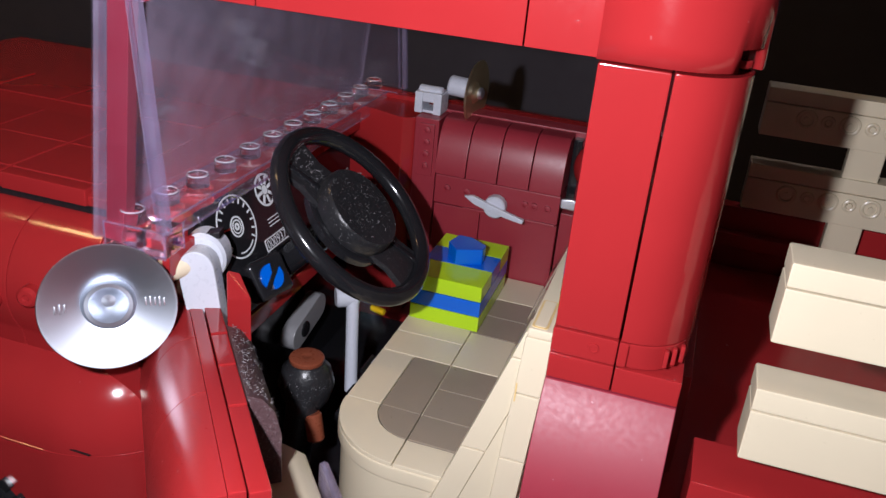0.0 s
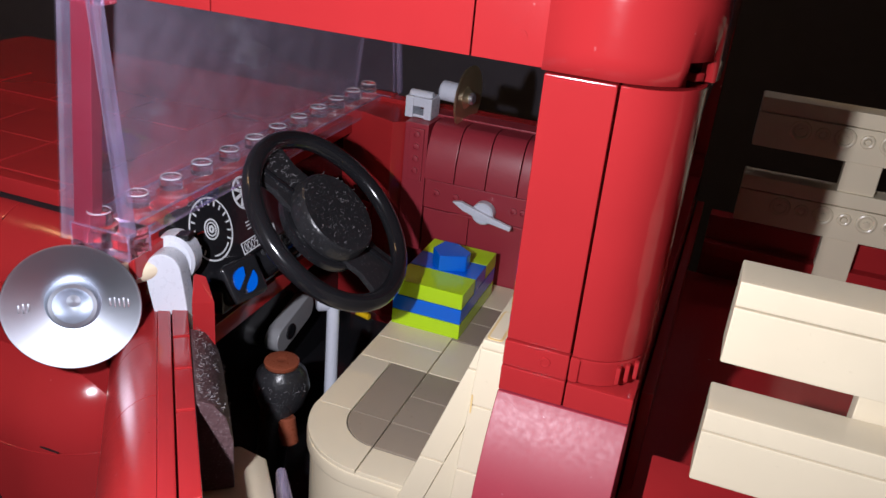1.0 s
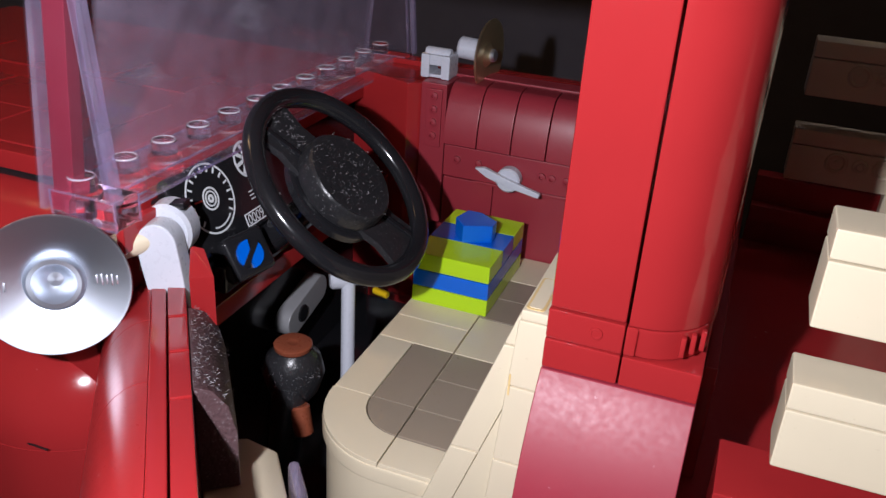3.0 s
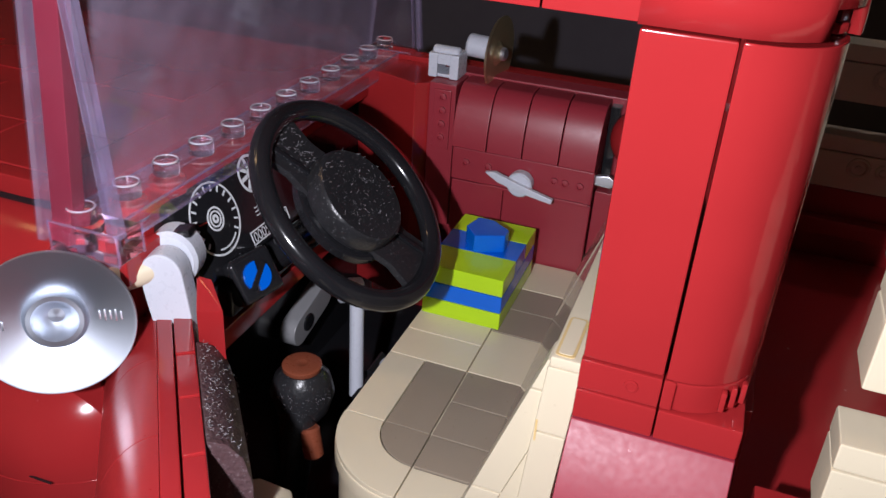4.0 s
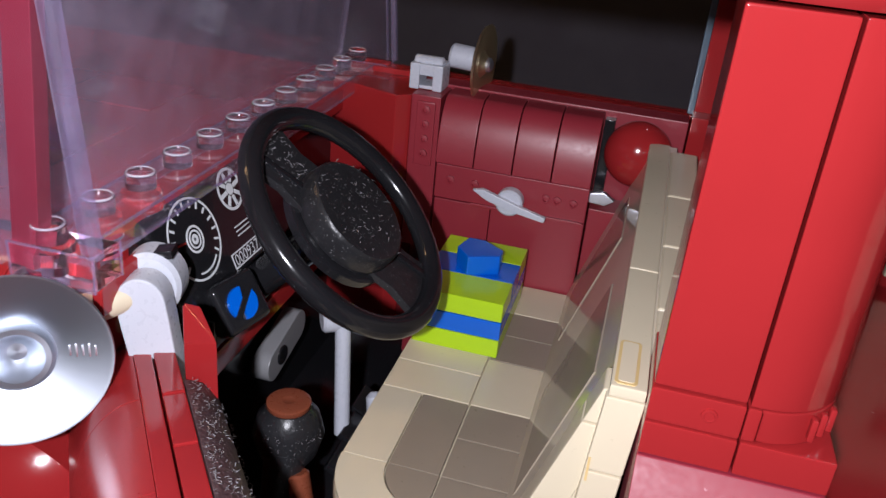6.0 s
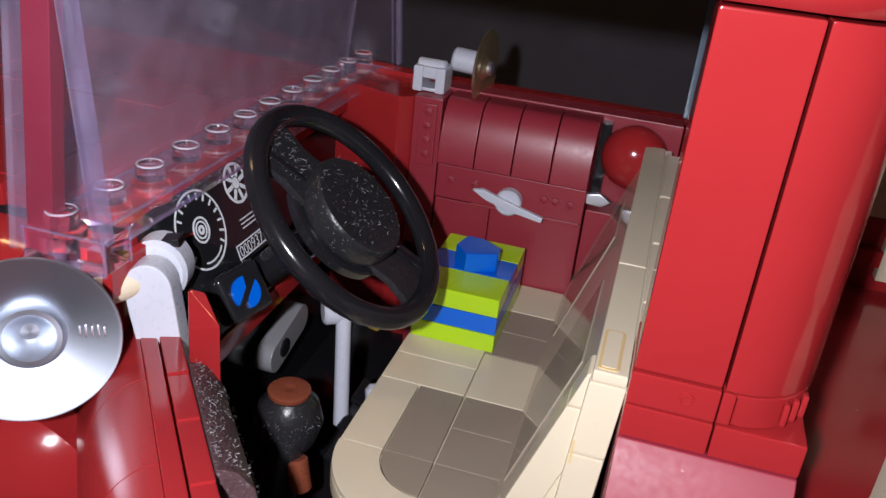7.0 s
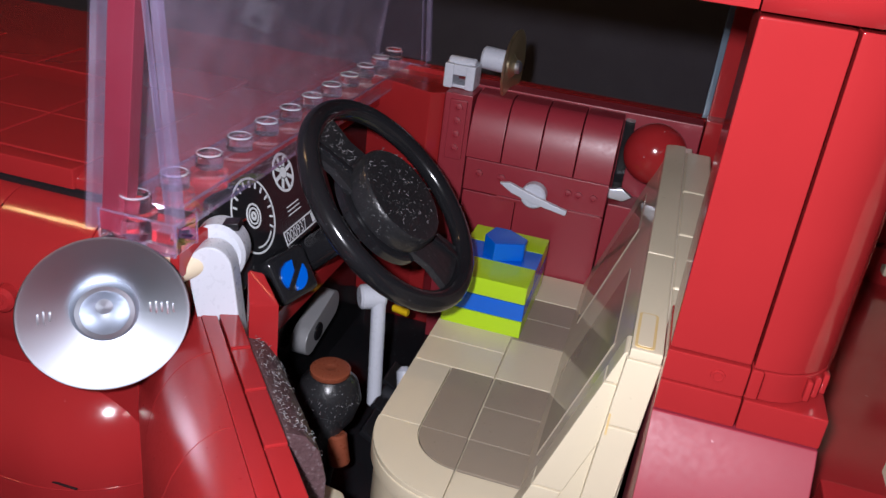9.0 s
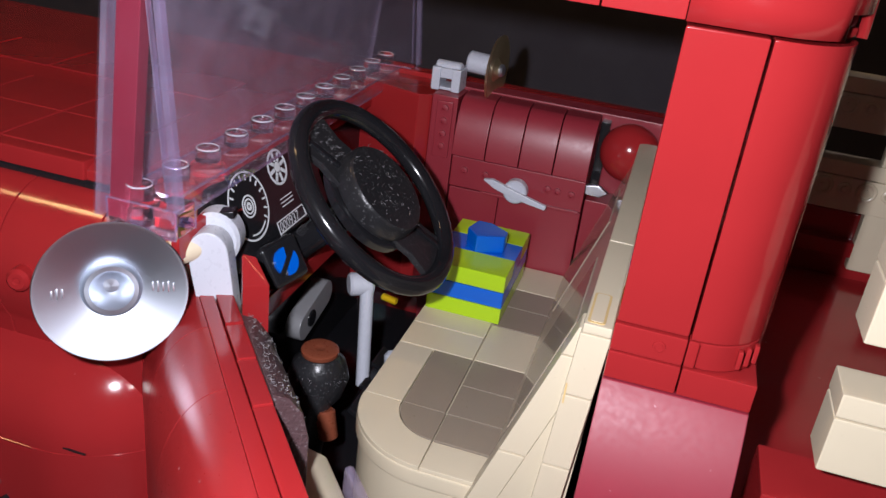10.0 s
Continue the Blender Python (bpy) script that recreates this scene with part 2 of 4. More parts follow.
def thing(name, place, label, category, group="", kind=""):
    ob = new(name)
    ob.location = Vector(place) * U
    ob.empty_display_size = 0.01
    return tagged(ob, label, category, group, kind)


# ---- the room ----
def room():
    lo, hi = Vector((-120, -75, -100)), Vector((80, 62, 120))
    T = 3
    def wall(name, b, mat, label, cat="wall"):
        tagged(part(name, bx(*b, bev=0), mat), label, cat, kind="structure")
    # north and east walls: lack of light put into a near-black colour
    wall("wall_north", (lo.x, hi.x, hi.y, hi.y + T, lo.z, hi.z), WALL, "near-black wall behind the toy truck, its unlit look put into the colour")
    wall("wall_south", (lo.x, hi.x, lo.y - T, lo.y, lo.z, hi.z), ROOM, "plain grey room wall")
    wall("wall_west", (lo.x - T, lo.x, lo.y - T, hi.y + T, lo.z, hi.z), ROOM, "plain grey side wall of the room")
    wall("wall_east", (hi.x, hi.x + T, lo.y - T, hi.y + T, lo.z, hi.z), WALL, "near-black side wall of the room, its unlit look put into the colour")
    wall("ceiling", (lo.x - T, hi.x + T, lo.y - T, hi.y + T, hi.z, hi.z + T), ROOM, "plain grey room ceiling", "ceiling")
    wall("floor", (lo.x - T, hi.x + T, lo.y - T, hi.y + T, lo.z - T, lo.z), TABLE, "dark room floor", "floor")
    wall("backdrop", (-58, 58, 27, 27.6, -10.4, 16), CARD, "dark purple-black card backdrop standing behind the toy truck", "backdrop")
    t = thing("display_table", (0, 10, -100), "dark wooden table under the toy truck", "table")
    part("tabletop", bx(-60, 60, -28, 55, -13, -10.4, bev=0.2), TABLE, t)
    for x in (-56, 56):
        for y in (-24, 51):
            part("leg", bx(x - 2, x + 2, y - 2, y + 2, -100, -13, bev=0.2), TABLE, t)


def tube_lamp(x, y, z, half, colour, strength, label):
    m = bpy.data.materials.new("tube_glow")
    m.use_nodes = True
    nt = m.node_tree
    e = nt.nodes.new("ShaderNodeEmission")
    e.inputs[0].default_value, e.inputs[1].default_value = (*colour, 1), strength
    nt.links.new(e.outputs[0], nt.nodes["Material Output"].inputs[0])
    t = thing("tube_lamp", (x, y, 120), label, "lamp", "tube lamps of the room")
    part("tube", rod((x - half, y, z), (x + half, y, z), 1.6, 20, 0.2), m, t)
    for k in (-1, 1):
        part("end_cap", bx(x + k * half - 1, x + k * half + 1, y - 1.9, y + 1.9, z - 1.9, z + 3, 0.2), GREY, t)
        part("hanger", rod((x + k * half, y, z + 3), (x + k * half, y, 120), 0.5, 12, 0.05), GREY, t)


room()
tube_lamp(2, 30, 62, 24, (1.0, 0.9, 1.0), 8, "white glowing tube lamp under the ceiling")
tube_lamp(-46, -2, 58, 12, (1.0, 0.66, 0.3), 38, "warm glowing tube lamp near the side wall")

# ---- the toy pickup truck ----
truck = thing("toy_pickup_truck", (-4, 5.7, -10.4), "glossy red toy pickup truck, driver door open, tan interior", "toy truck")


def studs(parent, mat, spots, r=0.225, h=0.24):
    me = None
    for x, y, z in spots:
        if me is None:
            ob = part("stud", lathe([(r, 0), (r, h - 0.03), (r - 0.03, h), (0, h)], (0, 0, 0), (0, 0, 1), 24), mat, parent)
            me = ob.data
        else:
            ob = new("stud", me)
            ob.parent = parent
        ob.location = Vector((x, y, z)) * U
    # pale hazy rings paint the bright glints round the stud tops
    rim = None
    for x, y, z in spots:
        if rim is None:
            ob = part("stud_rim", torus((0, 0, h - 0.01), (0, 0, 1), r - 0.03, 0.018, 28, 8), GLINT, parent)
            rim = ob.data
        else:
            ob = new("stud_rim", rim)
            ob.parent = parent
        ob.location = Vector((x, y, z)) * U


def pillar_and_roof():
    p = part("rear_pillar", bx(0.015, 0.985, 0.0, 1.0, 0.02, 4.0, 0.035), RED, truck)
    prof = [(1.015, 1.0), (1.015, 0.0), (1.12, 0.0)] + arc(1.12, 0.9, 0.9, -90, 0, 14) + [(2.02, 1.0)]
    part("rounded_brick", prism(prof, "z", 0.0, 4.0, 0.02), RED, p)
    part("plate", bx(0.0, 0.99, -0.03, 1.2, -0.42, 0.0, 0.03), RED, p)
    part("dimple", lathe([(0.09, 0), (0.085, 0.02), (0.06, 0.025), (0.05, 0.015), (0, 0.015)], (0.64, -0.03, -0.2), (0, -1, 0), 16), RED, p)
    pr = [(1.0, 1.0), (1.0, -0.02), (1.15, -0.02)] + arc(1.15, 0.85, 0.85, -90, -4, 12) + [(2.0, 1.0)]
    part("rounded_plate", prism(pr, "z", -0.42, -0.01, 0.03), RED, p)
    for k in range(3):
        part("tooth", bx(1.66 + 0.11 * k, 1.73 + 0.11 * k, 0.08 + 0.14 * k, 0.2 + 0.14 * k, -0.33, -0.05, 0.02), RED, p)
    part("plate", bx(0.0, 0.99, -0.05, 1.2, -0.86, -0.43, 0.03), RED, p)
    part("plate", bx(1.005, 2.0, -0.05, 1.2, -0.86, -0.43, 0.03), RED, p)
    out = [(1.0, -0.88), (-0.05, -0.88), (-0.2, -1.06), (-0.38, -1.32), (-0.54, -1.6), (-0.68, -1.9), (-0.8, -2.22), (-0.9, -2.6), (-0.96, -3.0), (-1.0, -3.6), (-1.0, -4.6), (1.0, -4.6)]
    part("curved_slope", prism(out, "x", 0.0, 2.0, 0.02), SATIN, p)
    # far pillar and the wall behind the seat
    q = part("far_pillar", bx(0.35, 2.0, 10.5, 11.5, 0.1, 4.0, 0.04), RED, truck)
    part("window_edge", bx(0.22, 0.36, 10.6, 10.9, 0.15, 4.0, 0.02), SMOKE, q)
    w = part("cab_rear_wall", bx(1.3, 2.0, 1.2, 10.5, -8.6, -0.2, 0.03), RED, truck)
    part("window_header", bx(1.3, 2.0, 1.2, 10.5, 3.4, 4.04, 0.03), RED, w)
    part("rear_window", bx(1.6, 1.7, 1.2, 10.5, -0.2, 3.4, 0.0), CLEAR, w)
    # roof
    r = part("roof", prism([(1.2, 4.3)] + [(1.2, 6.0), (2.0, 6.3), (9.4, 6.3), (10.2, 6.0), (10.2, 4.3)], "x", -7.9, 1.6, 0.05), RED, truck)
    side = [(1.25, 4.05), (0.0, 4.05), (0.0, 5.0)] + [(1.25 - 1.25 * math.cos(a), 5.0 + 1.15 * math.sin(a)) for a in (math.pi / 2 * i / 10 for i in range(1, 11))]
    for a, b in ((-8.2, -5.01), (-4.99, -1.01), (-0.99, -0.005)):
        part("roof_side", prism(side, "x", a, b, 0.015), RED, r)
        part("roof_side", prism([(11.5 - u, v) for u, v in side], "x", a, b, 0.015), RED, r)
    part("mark", lathe([(0.07, 0), (0.07, 0.01), (0, 0.012)], (-0.33, 0.0, 4.42), (0, -1, 0), 16), RED, r)
    # rounded rear corner of the roof with its small notch
    bm = bmesh.new()
    rows = []
    for i in range(15):
        a = math.pi / 2 * i / 14
        row = []
        for z, pull in [(4.06, 0.0), (4.36, 0.0), (5.0, 0.0)] + [(5.0 + 1.15 * math.sin(b), 1 - math.cos(b)) for b in (math.pi / 2 * j / 8 for j in range(1, 9))]:
            s = 1.0 - pull * 0.96
            row.append(bm.verts.new((0.9 + 1.12 * s * math.sin(a), 1.15 - 1.15 * s * math.cos(a), z)))
        rows.append(row)
    first = [bm.verts.new((0.005, v.co.y, v.co.z)) for v in rows[0]]
    last = [bm.verts.new((v.co.x, 2.2, v.co.z)) for v in rows[-1]]
    for i, (r0, r1) in enumerate(zip([first] + rows, rows + [last])):
        for j in range(1 if 8 <= i <= 11 else 0, len(r0) - 1):
            bm.faces.new((r0[j], r1[j], r1[j + 1], r0[j + 1]))
    bmesh.ops.recalc_face_normals(bm, faces=bm.faces[:])
    c = part("roof_corner", bm, RED, r)
    c.modifiers.new("thick", "SOLIDIFY").thickness = -0.12 * U
    part("roof_corner_base", prism([(0.01, 0.02), (0.9, 0.02)] + arc(0.9, 1.15, 1.1, -88, -38, 8) + [(1.55, 1.1), (1.98, 1.1), (1.98, 2.2), (0.01, 2.2)], "z", 4.06, 4.5, 0.015), RED, r)
    # black block behind the opening stands in for the shade inside
    part("notch", moved(bx(-0.36, 0.36, 0.16, 0.3, -0.16, 0.2, 0.02), Matrix.Translation((1.84, 0.6, 4.23)) @ Matrix.Rotation(radians(58), 4, "Z")), BLACK, r, "black block for the shade inside the roof corner notch")
    part("notch_peg", moved(bx(-0.04, 0.16, -0.04, 0.16, -0.16, -0.05, 0.02), Matrix.Translation((1.84, 0.6, 4.23)) @ Matrix.Rotation(radians(58), 4, "Z")), RED, r)


pillar_and_roof()


def windscreen():
    lean = 0.1
    def at(x, z):
        return x + lean * z
    pane = [(at(-8.13, -0.3), -0.3), (at(-8.03, -0.3), -0.3), (at(-8.03, 4.05), 4.05), (at(-8.13, 4.05), 4.05)]
    w = part("windscreen", prism([(x, z) for x, z in pane], "y", -0.08, 11.6), CLEAR, truck, "clear plastic windscreen with a row of studs")
    for y, s in ((-0.08, 1), (11.6, -1)):
        lo, hi = min(y, y + 0.1 * s), max(y, y + 0.1 * s)
        part("wing_pane", prism([(at(-8.02, -0.3), -0.3), (-6.72, -0.3), (-6.72, 0.1), (-7.05, 4.05), (at(-8.02, 4.05), 4.05)], "y", lo, hi), WING, w)
        part("wing_edge", prism([(-6.74, 0.06), (-6.62, 0.06), (-6.95, 4.05), (-7.05, 4.05)], "y", lo - 0.02, hi + 0.02), EDGE, w, "milky clear plastic edge")
        part("wing_edge", prism([(-6.86, 0.06), (-6.835, 0.06), (-7.16, 4.05), (-7.185, 4.05)], "y", lo - 0.004, hi + 0.004), EDGE, w)
        part("corner_edge", prism([(at(-8.16, -0.3), -0.3), (at(-8.1, -0.3), -0.3), (at(-8.1, 4.05), 4.05), (at(-8.16, 4.05), 4.05)], "y", lo - 0.01, hi + 0.02), WING, w)
    part("base_strip", bx(-7.97, -6.98, 0.6, 10.9, -0.34, 0.05, 0.02), CHUNK, w)
    # thin hazy rods paint the highlight lines along the strip and block edges
    for x in (-7.0, -7.93):
        for z in (-0.31, 0.045):
            part("strip_highlight", bx(x - 0.018, x + 0.018, 0.5, 11.0, z - 0.018, z + 0.018, 0.0), EDGE, w)
    for y0, y1 in ((-0.06, 0.5), (11.0, 11.58)):
        part("end_block", bx(-7.95, -6.72, y0, y1, -0.44, 0.06, 0.05, 3), LENS, w, "thick clear plastic block")
        for x in (-7.94, -6.73):
            for y in (y0, y1):
                part("block_highlight", bx(x - 0.014, x + 0.014, y - 0.014, y + 0.014, -0.44, 0.06, 0.0), EDGE, w)
        for z in (-0.43, 0.05):
            part("block_highlight", bx(-7.95, -6.73, y0 - 0.015, y0 + 0.015, z - 0.012, z + 0.012, 0.0), EDGE, w)
    studs(w, LENS, [(-7.5, 0.17 + k, 0.05) for k in range(12)])
    for k in range(3):
        part("tube", lathe([(0.22, -0.3), (0.3, -0.3), (0.3, 0.0), (0.22, 0.0)], (-7.5, 0.17 + k, -0.02), (0, 0, 1), 24), LENS, w)
    # opaque crimson strip paints the red reflection inside the clear corner
    reflection_shape = [(at(-7.96, -0.3), -0.3), (at(-7.56, -0.3), -0.3), (at(-7.58, 4.05), 4.05), (at(-7.98, 4.05), 4.05)]
    part("front_post", prism(reflection_shape, "y", 0.04, 0.3, 0.02), REFLECTED_RED, w, "red reflection in the windscreen corner, built as a solid strip")
    part("header_clip", bx(-7.75, -6.9, -0.06, 0.3, 3.86, 4.04, 0.02), LENS, w)


windscreen()


def bonnet():
    b = part("bonnet", prism([(1.0, -0.5), (1.0, -0.12), (1.25, 0.0), (4.6, 0.03), (4.9, 0.16), (6.6, 0.16), (6.9, 0.03), (10.3, 0.0), (10.6, -0.12), (10.6, -0.5)], "x", -19, -8.2, 0.02), RED, truck)
    for k in range(5):
        x = -10.1 - 2.0 * k
        for y0, y1 in ((1.28, 2.9), (2.92, 4.55)):
            part("panel", bx(x - 0.985, x + 0.985, y0, y1, 0.0, 0.06, 0.03), RED, b)
        part("panel", bx(x - 0.985, x + 0.985, 4.95, 6.55, 0.15, 0.2, 0.03), RED, b)
        part("edge_plate", bx(x - 0.985, x + 0.985, 0.92, 1.26, -0.3, 0.05, 0.04), RED, b)
    part("cowl", bx(-8.18, -7.3, 0.6, 10.9, -0.8, -0.32, 0.03), RED, b)
    part("cowl_tip", bx(-7.0, -6.85, 0.2, 1.5, -0.95, -0.45, 0.03), RED, b)
    # black strip and plate paint the shade in the gap under the bonnet edge
    part("gap_strip", bx(-19, -8.2, 0.96, 1.3, -0.44, -0.29, 0.0), BLACK, b)
    part("cowl_side", prism([(2.0, -4.2), (2.0, -0.8), (0.9, -0.6), (0.55, -1.2), (0.45, -4.2)], "x", -7.5, -7.05, 0.03), RED, b)
    part("side_plate", bx(-19, -8.2, 0.5, 1.6, -1.4, -0.6, 0.02), BLACK, b)
    sh = [(1.9, -4.0), (1.9, -0.75), (1.1, -0.42)] + arc(1.25, -1.9, 1.5, 100, 215, 16) + [(0.2, -4.0)]
    for a, c in ((-8.4, -7.52), (-10.1, -8.42), (-11.8, -10.12), (-16.0, -11.82)):
        part("shoulder", prism(sh, "x", a, c, 0.02), RED, b)
    for x, z in ((-10.46, -1.99), (-9.55, -1.7)):
        part("knob", lathe([(0.2, 0), (0.2, 0.3), (0.14, 0.36), (0.07, 0.36), (0.05, 0.34), (0, 0.34)], (x, -0.12, z), (0.25, -1, 0.1), 24), RED, b)
    part("far_shoulder", prism([(11.5 - u + 0.3, v) for u, v in sh], "x", -16, -6.8, 0.02), RED, b)
    fx, fy, fr, fz, top = -9.2, 1.6, 2.4, -4.75, -2.85
    def rounding(r):
        return [(r, -9.0), (r, fz)] + [(r - 1.75 + 1.75 * math.cos(q), fz + (top - fz) * math.sin(q)) for q in (math.pi / 2 * i / 14 for i in range(1, 15))] + [(0.0, top)]
    f = part("front_fender", prism([(fy, -9.0)] + [(fy - u, v) for u, v in rounding(fr)], "x", -16.0, fx - 0.006), RED, truck, "rounded glossy red front fender", 20)
    part("fender_nose", lathe(rounding(fr), (fx, fy, 0), (0, 0, 1), 72), RED, f, "", 20)
    part("seam", torus((fx, fy, fz), (0, 0, 1), fr, 0.012, 72, 6), RED, f)
    part("seam", rod((-16.0, fy - fr, fz), (fx, fy - fr, fz), 0.012, 8, 0.002), RED, f)
    part("moulded_slot", bx(-8.62, -8.18, fy - fr + 0.06, fy - fr + 0.1, -4.61, -4.595, 0.0), BLACK, f)
    t = part("front_wheel", torus((-11.8, -0.35, -7.8), (0, 1, 0), 2.0, 0.6, 64, 20), BLACK, truck, "black treaded tyre with pale rim")
    part("rim", lathe([(1.45, 0), (1.5, 0.2), (1.2, 0.3), (0.4, 0.2), (0, 0.2)], (-11.8, -0.6, -7.8), (0, -1, 0), 40), GREY, t)
    for k in range(36):
        m = Matrix.Translation((-11.8, -0.72, -7.8)) @ Matrix.Rotation(math.tau * k / 36, 4, "Y")
        part("tread", moved(bx(-0.13, 0.13, -0.2, 0.25, 2.36, 2.58, 0.03), m), BLACK, t)
    for x, y in ((-11.8, 11.0), (8, 0.4), (8, 11.0)):
        part("wheel", lathe([(2.3, -0.6), (2.6, -0.4), (2.6, 0.4), (2.3, 0.6)], (x, y, -7.8), (0, 1, 0), 40), BLACK, truck)


bonnet()


def open_door():
    # local axes: along the door from its hinge, across it towards the cab, up
    ux, nx = Vector((0.61, -0.79, 0)), Vector((0.79, 0.61, 0))
    m = Matrix(((ux.x, nx.x, 0, -6.53), (ux.y, nx.y, 0, 0.31), (0.11, 0, 1, -0.22), (0, 0, 0, 1)))
    top = -1.42
    d = part("driver_door", moved(bx(-0.8, 5.6, 0.0, 0.24, -7.2, top, 0.03), m), RED, truck, "open red driver door with dusty inner sill")
    for a, b in ((-0.35, 0.94), (0.95, 2.1), (2.11, 3.4), (3.41, 5.6)):
        part("inner_brick", moved(bx(a, b, 0.26, 0.55, -7.0, top + 0.02 - 0.02 * a, 0.03), m), RED, d)
    skin = [(0.0, top - 0.02)] + [(-0.95 * math.sin(t), top - 0.02 - 1.7 * (1 - math.cos(t))) for t in (math.pi / 2 * i / 14 for i in range(1, 15))] + [(-0.95, -7.0), (0.0, -7.0)]
    for a, b in ((-0.7, 0.93), (0.94, 2.9), (2.91, 5.6)):
        part("outer_panel", moved(prism(skin, "x", a, b, 0.008), m), DOORRED, d)
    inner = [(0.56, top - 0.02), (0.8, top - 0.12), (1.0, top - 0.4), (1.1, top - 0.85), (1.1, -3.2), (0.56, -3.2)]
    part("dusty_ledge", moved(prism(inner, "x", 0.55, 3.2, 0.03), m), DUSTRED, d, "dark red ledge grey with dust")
    part("arm_rest", moved(prism([(0.58, -3.2), (1.3, -3.25), (1.75, -3.6), (1.8, -4.4), (0.58, -4.4)], "x", 1.9, 4.4, 0.05), m), TAN, d, "tan curved arm rest")
    part("window_piece", moved(bx(2.6, 4.6, 1.82, 2.0, -5.0, -3.3, 0.08), m), CLEAR, d)
    # wing mirror on its grey arm
    cap = [(0.36 * math.cos(t), 0.36 * math.sin(t)) for t in (math.pi * i / 14 for i in range(15))] + [(-0.36, -0.3), (-0.3, -1.5), (0.33, -1.62), (0.36, -0.3)]
    am = Matrix.Diagonal((1, 1, 1, 1)) @ Matrix.Translation((-6.67, 0.9, -0.93)) @ Matrix.Rotation(radians(-9), 4, "Y") @ Matrix.Diagonal((0.9, 1.05, 1.06, 1)) @ Matrix.Rotation(radians(18), 4, "Z")
    a = part("mirror_arm", moved(prism(cap, "y", -0.28, 0.12, 0.04), am), GREY, truck, "light grey elbow arm")
    part("joint_drum", moved(rod((0, 0.14, 0.06), (0, 0.62, 0.06), 0.46, 32, 0.06), am), GREY, a)
    # solid black block paints the shade in the joint's groove
    part("joint_slot", moved(bx(0.12, 0.4, 0.2, 0.5, 0.38, 0.5, 0.02), am), BLACK, a)
    part("connector", rod((-7.7, -0.3, -1.1), (-6.75, 0.85, -0.85), 0.22, 24, 0.04), TAN, a)
    c = Vector((-7.36, -0.82, -1.14))
    facing = Vector((0.615, -0.775, 0.14)).normalized()
    prof = [(0.0, -0.32), (0.12, -0.33), (0.22, -0.27), (0.29, -0.16), (0.34, -0.1), (0.41, -0.1), (0.46, -0.15), (0.48, -0.22), (0.82, -0.11), (1.12, 0.005), (1.165, 0.015), (1.18, 0.0), (1.17, -0.05), (0.95, -0.16), (0.5, -0.3), (0.42, -0.4), (0.0, -0.4)]
    prof = [(0.955 * r, h) for r, h in prof]
    along = Vector((0.78, 0.62, 0.0))
    along = (along - facing * along.dot(facing)).normalized()
    across = facing.cross(along)
    ob = part("mirror_dish", lathe(prof, (0, 0, 0), (0, 0, 1), 96), TURNED, a, "silver dish mirror", 30)
    ob.matrix_basis = Matrix(((along.x, across.x, facing.x, c.x * U), (along.y, across.y, facing.y, c.y * U), (along.z, across.z, facing.z, c.z * U), (0, 0, 0, 1)))
    for sx, ks in ((-0.84, 3), (0.6, 5)):
        for k in range(ks):
            u = sx + 0.075 * k
            h = 0.09 if k % 2 else 0.07
            depth = -0.22 + (abs(u) - 0.48) * 0.33
            part("mark", bx(u - 0.014, u + 0.014, -h, h, depth - 0.02, depth + 0.03, 0.006), SILVER, ob)
    bm = bmesh.new()
    near, far = [(-5.83, 0.4), (-5.35, 0.4)], [(-6.1, 0.85), (-5.83, 0.85)]
    for (x, y), z in zip(near + far, (-1.2, -1.06, -0.87, -0.87)):
        bm.verts.new((x, y, z))
        bm.verts.new((x, y, -4.2))
    bmesh.ops.convex_hull(bm, input=bm.verts[:])
    bmesh.ops.bevel(bm, geom=bm.edges[:], offset=0.02, segments=2, profile=0.5, affect="EDGES")
    part("hinge_block", bm, RED, truck)


open_door()


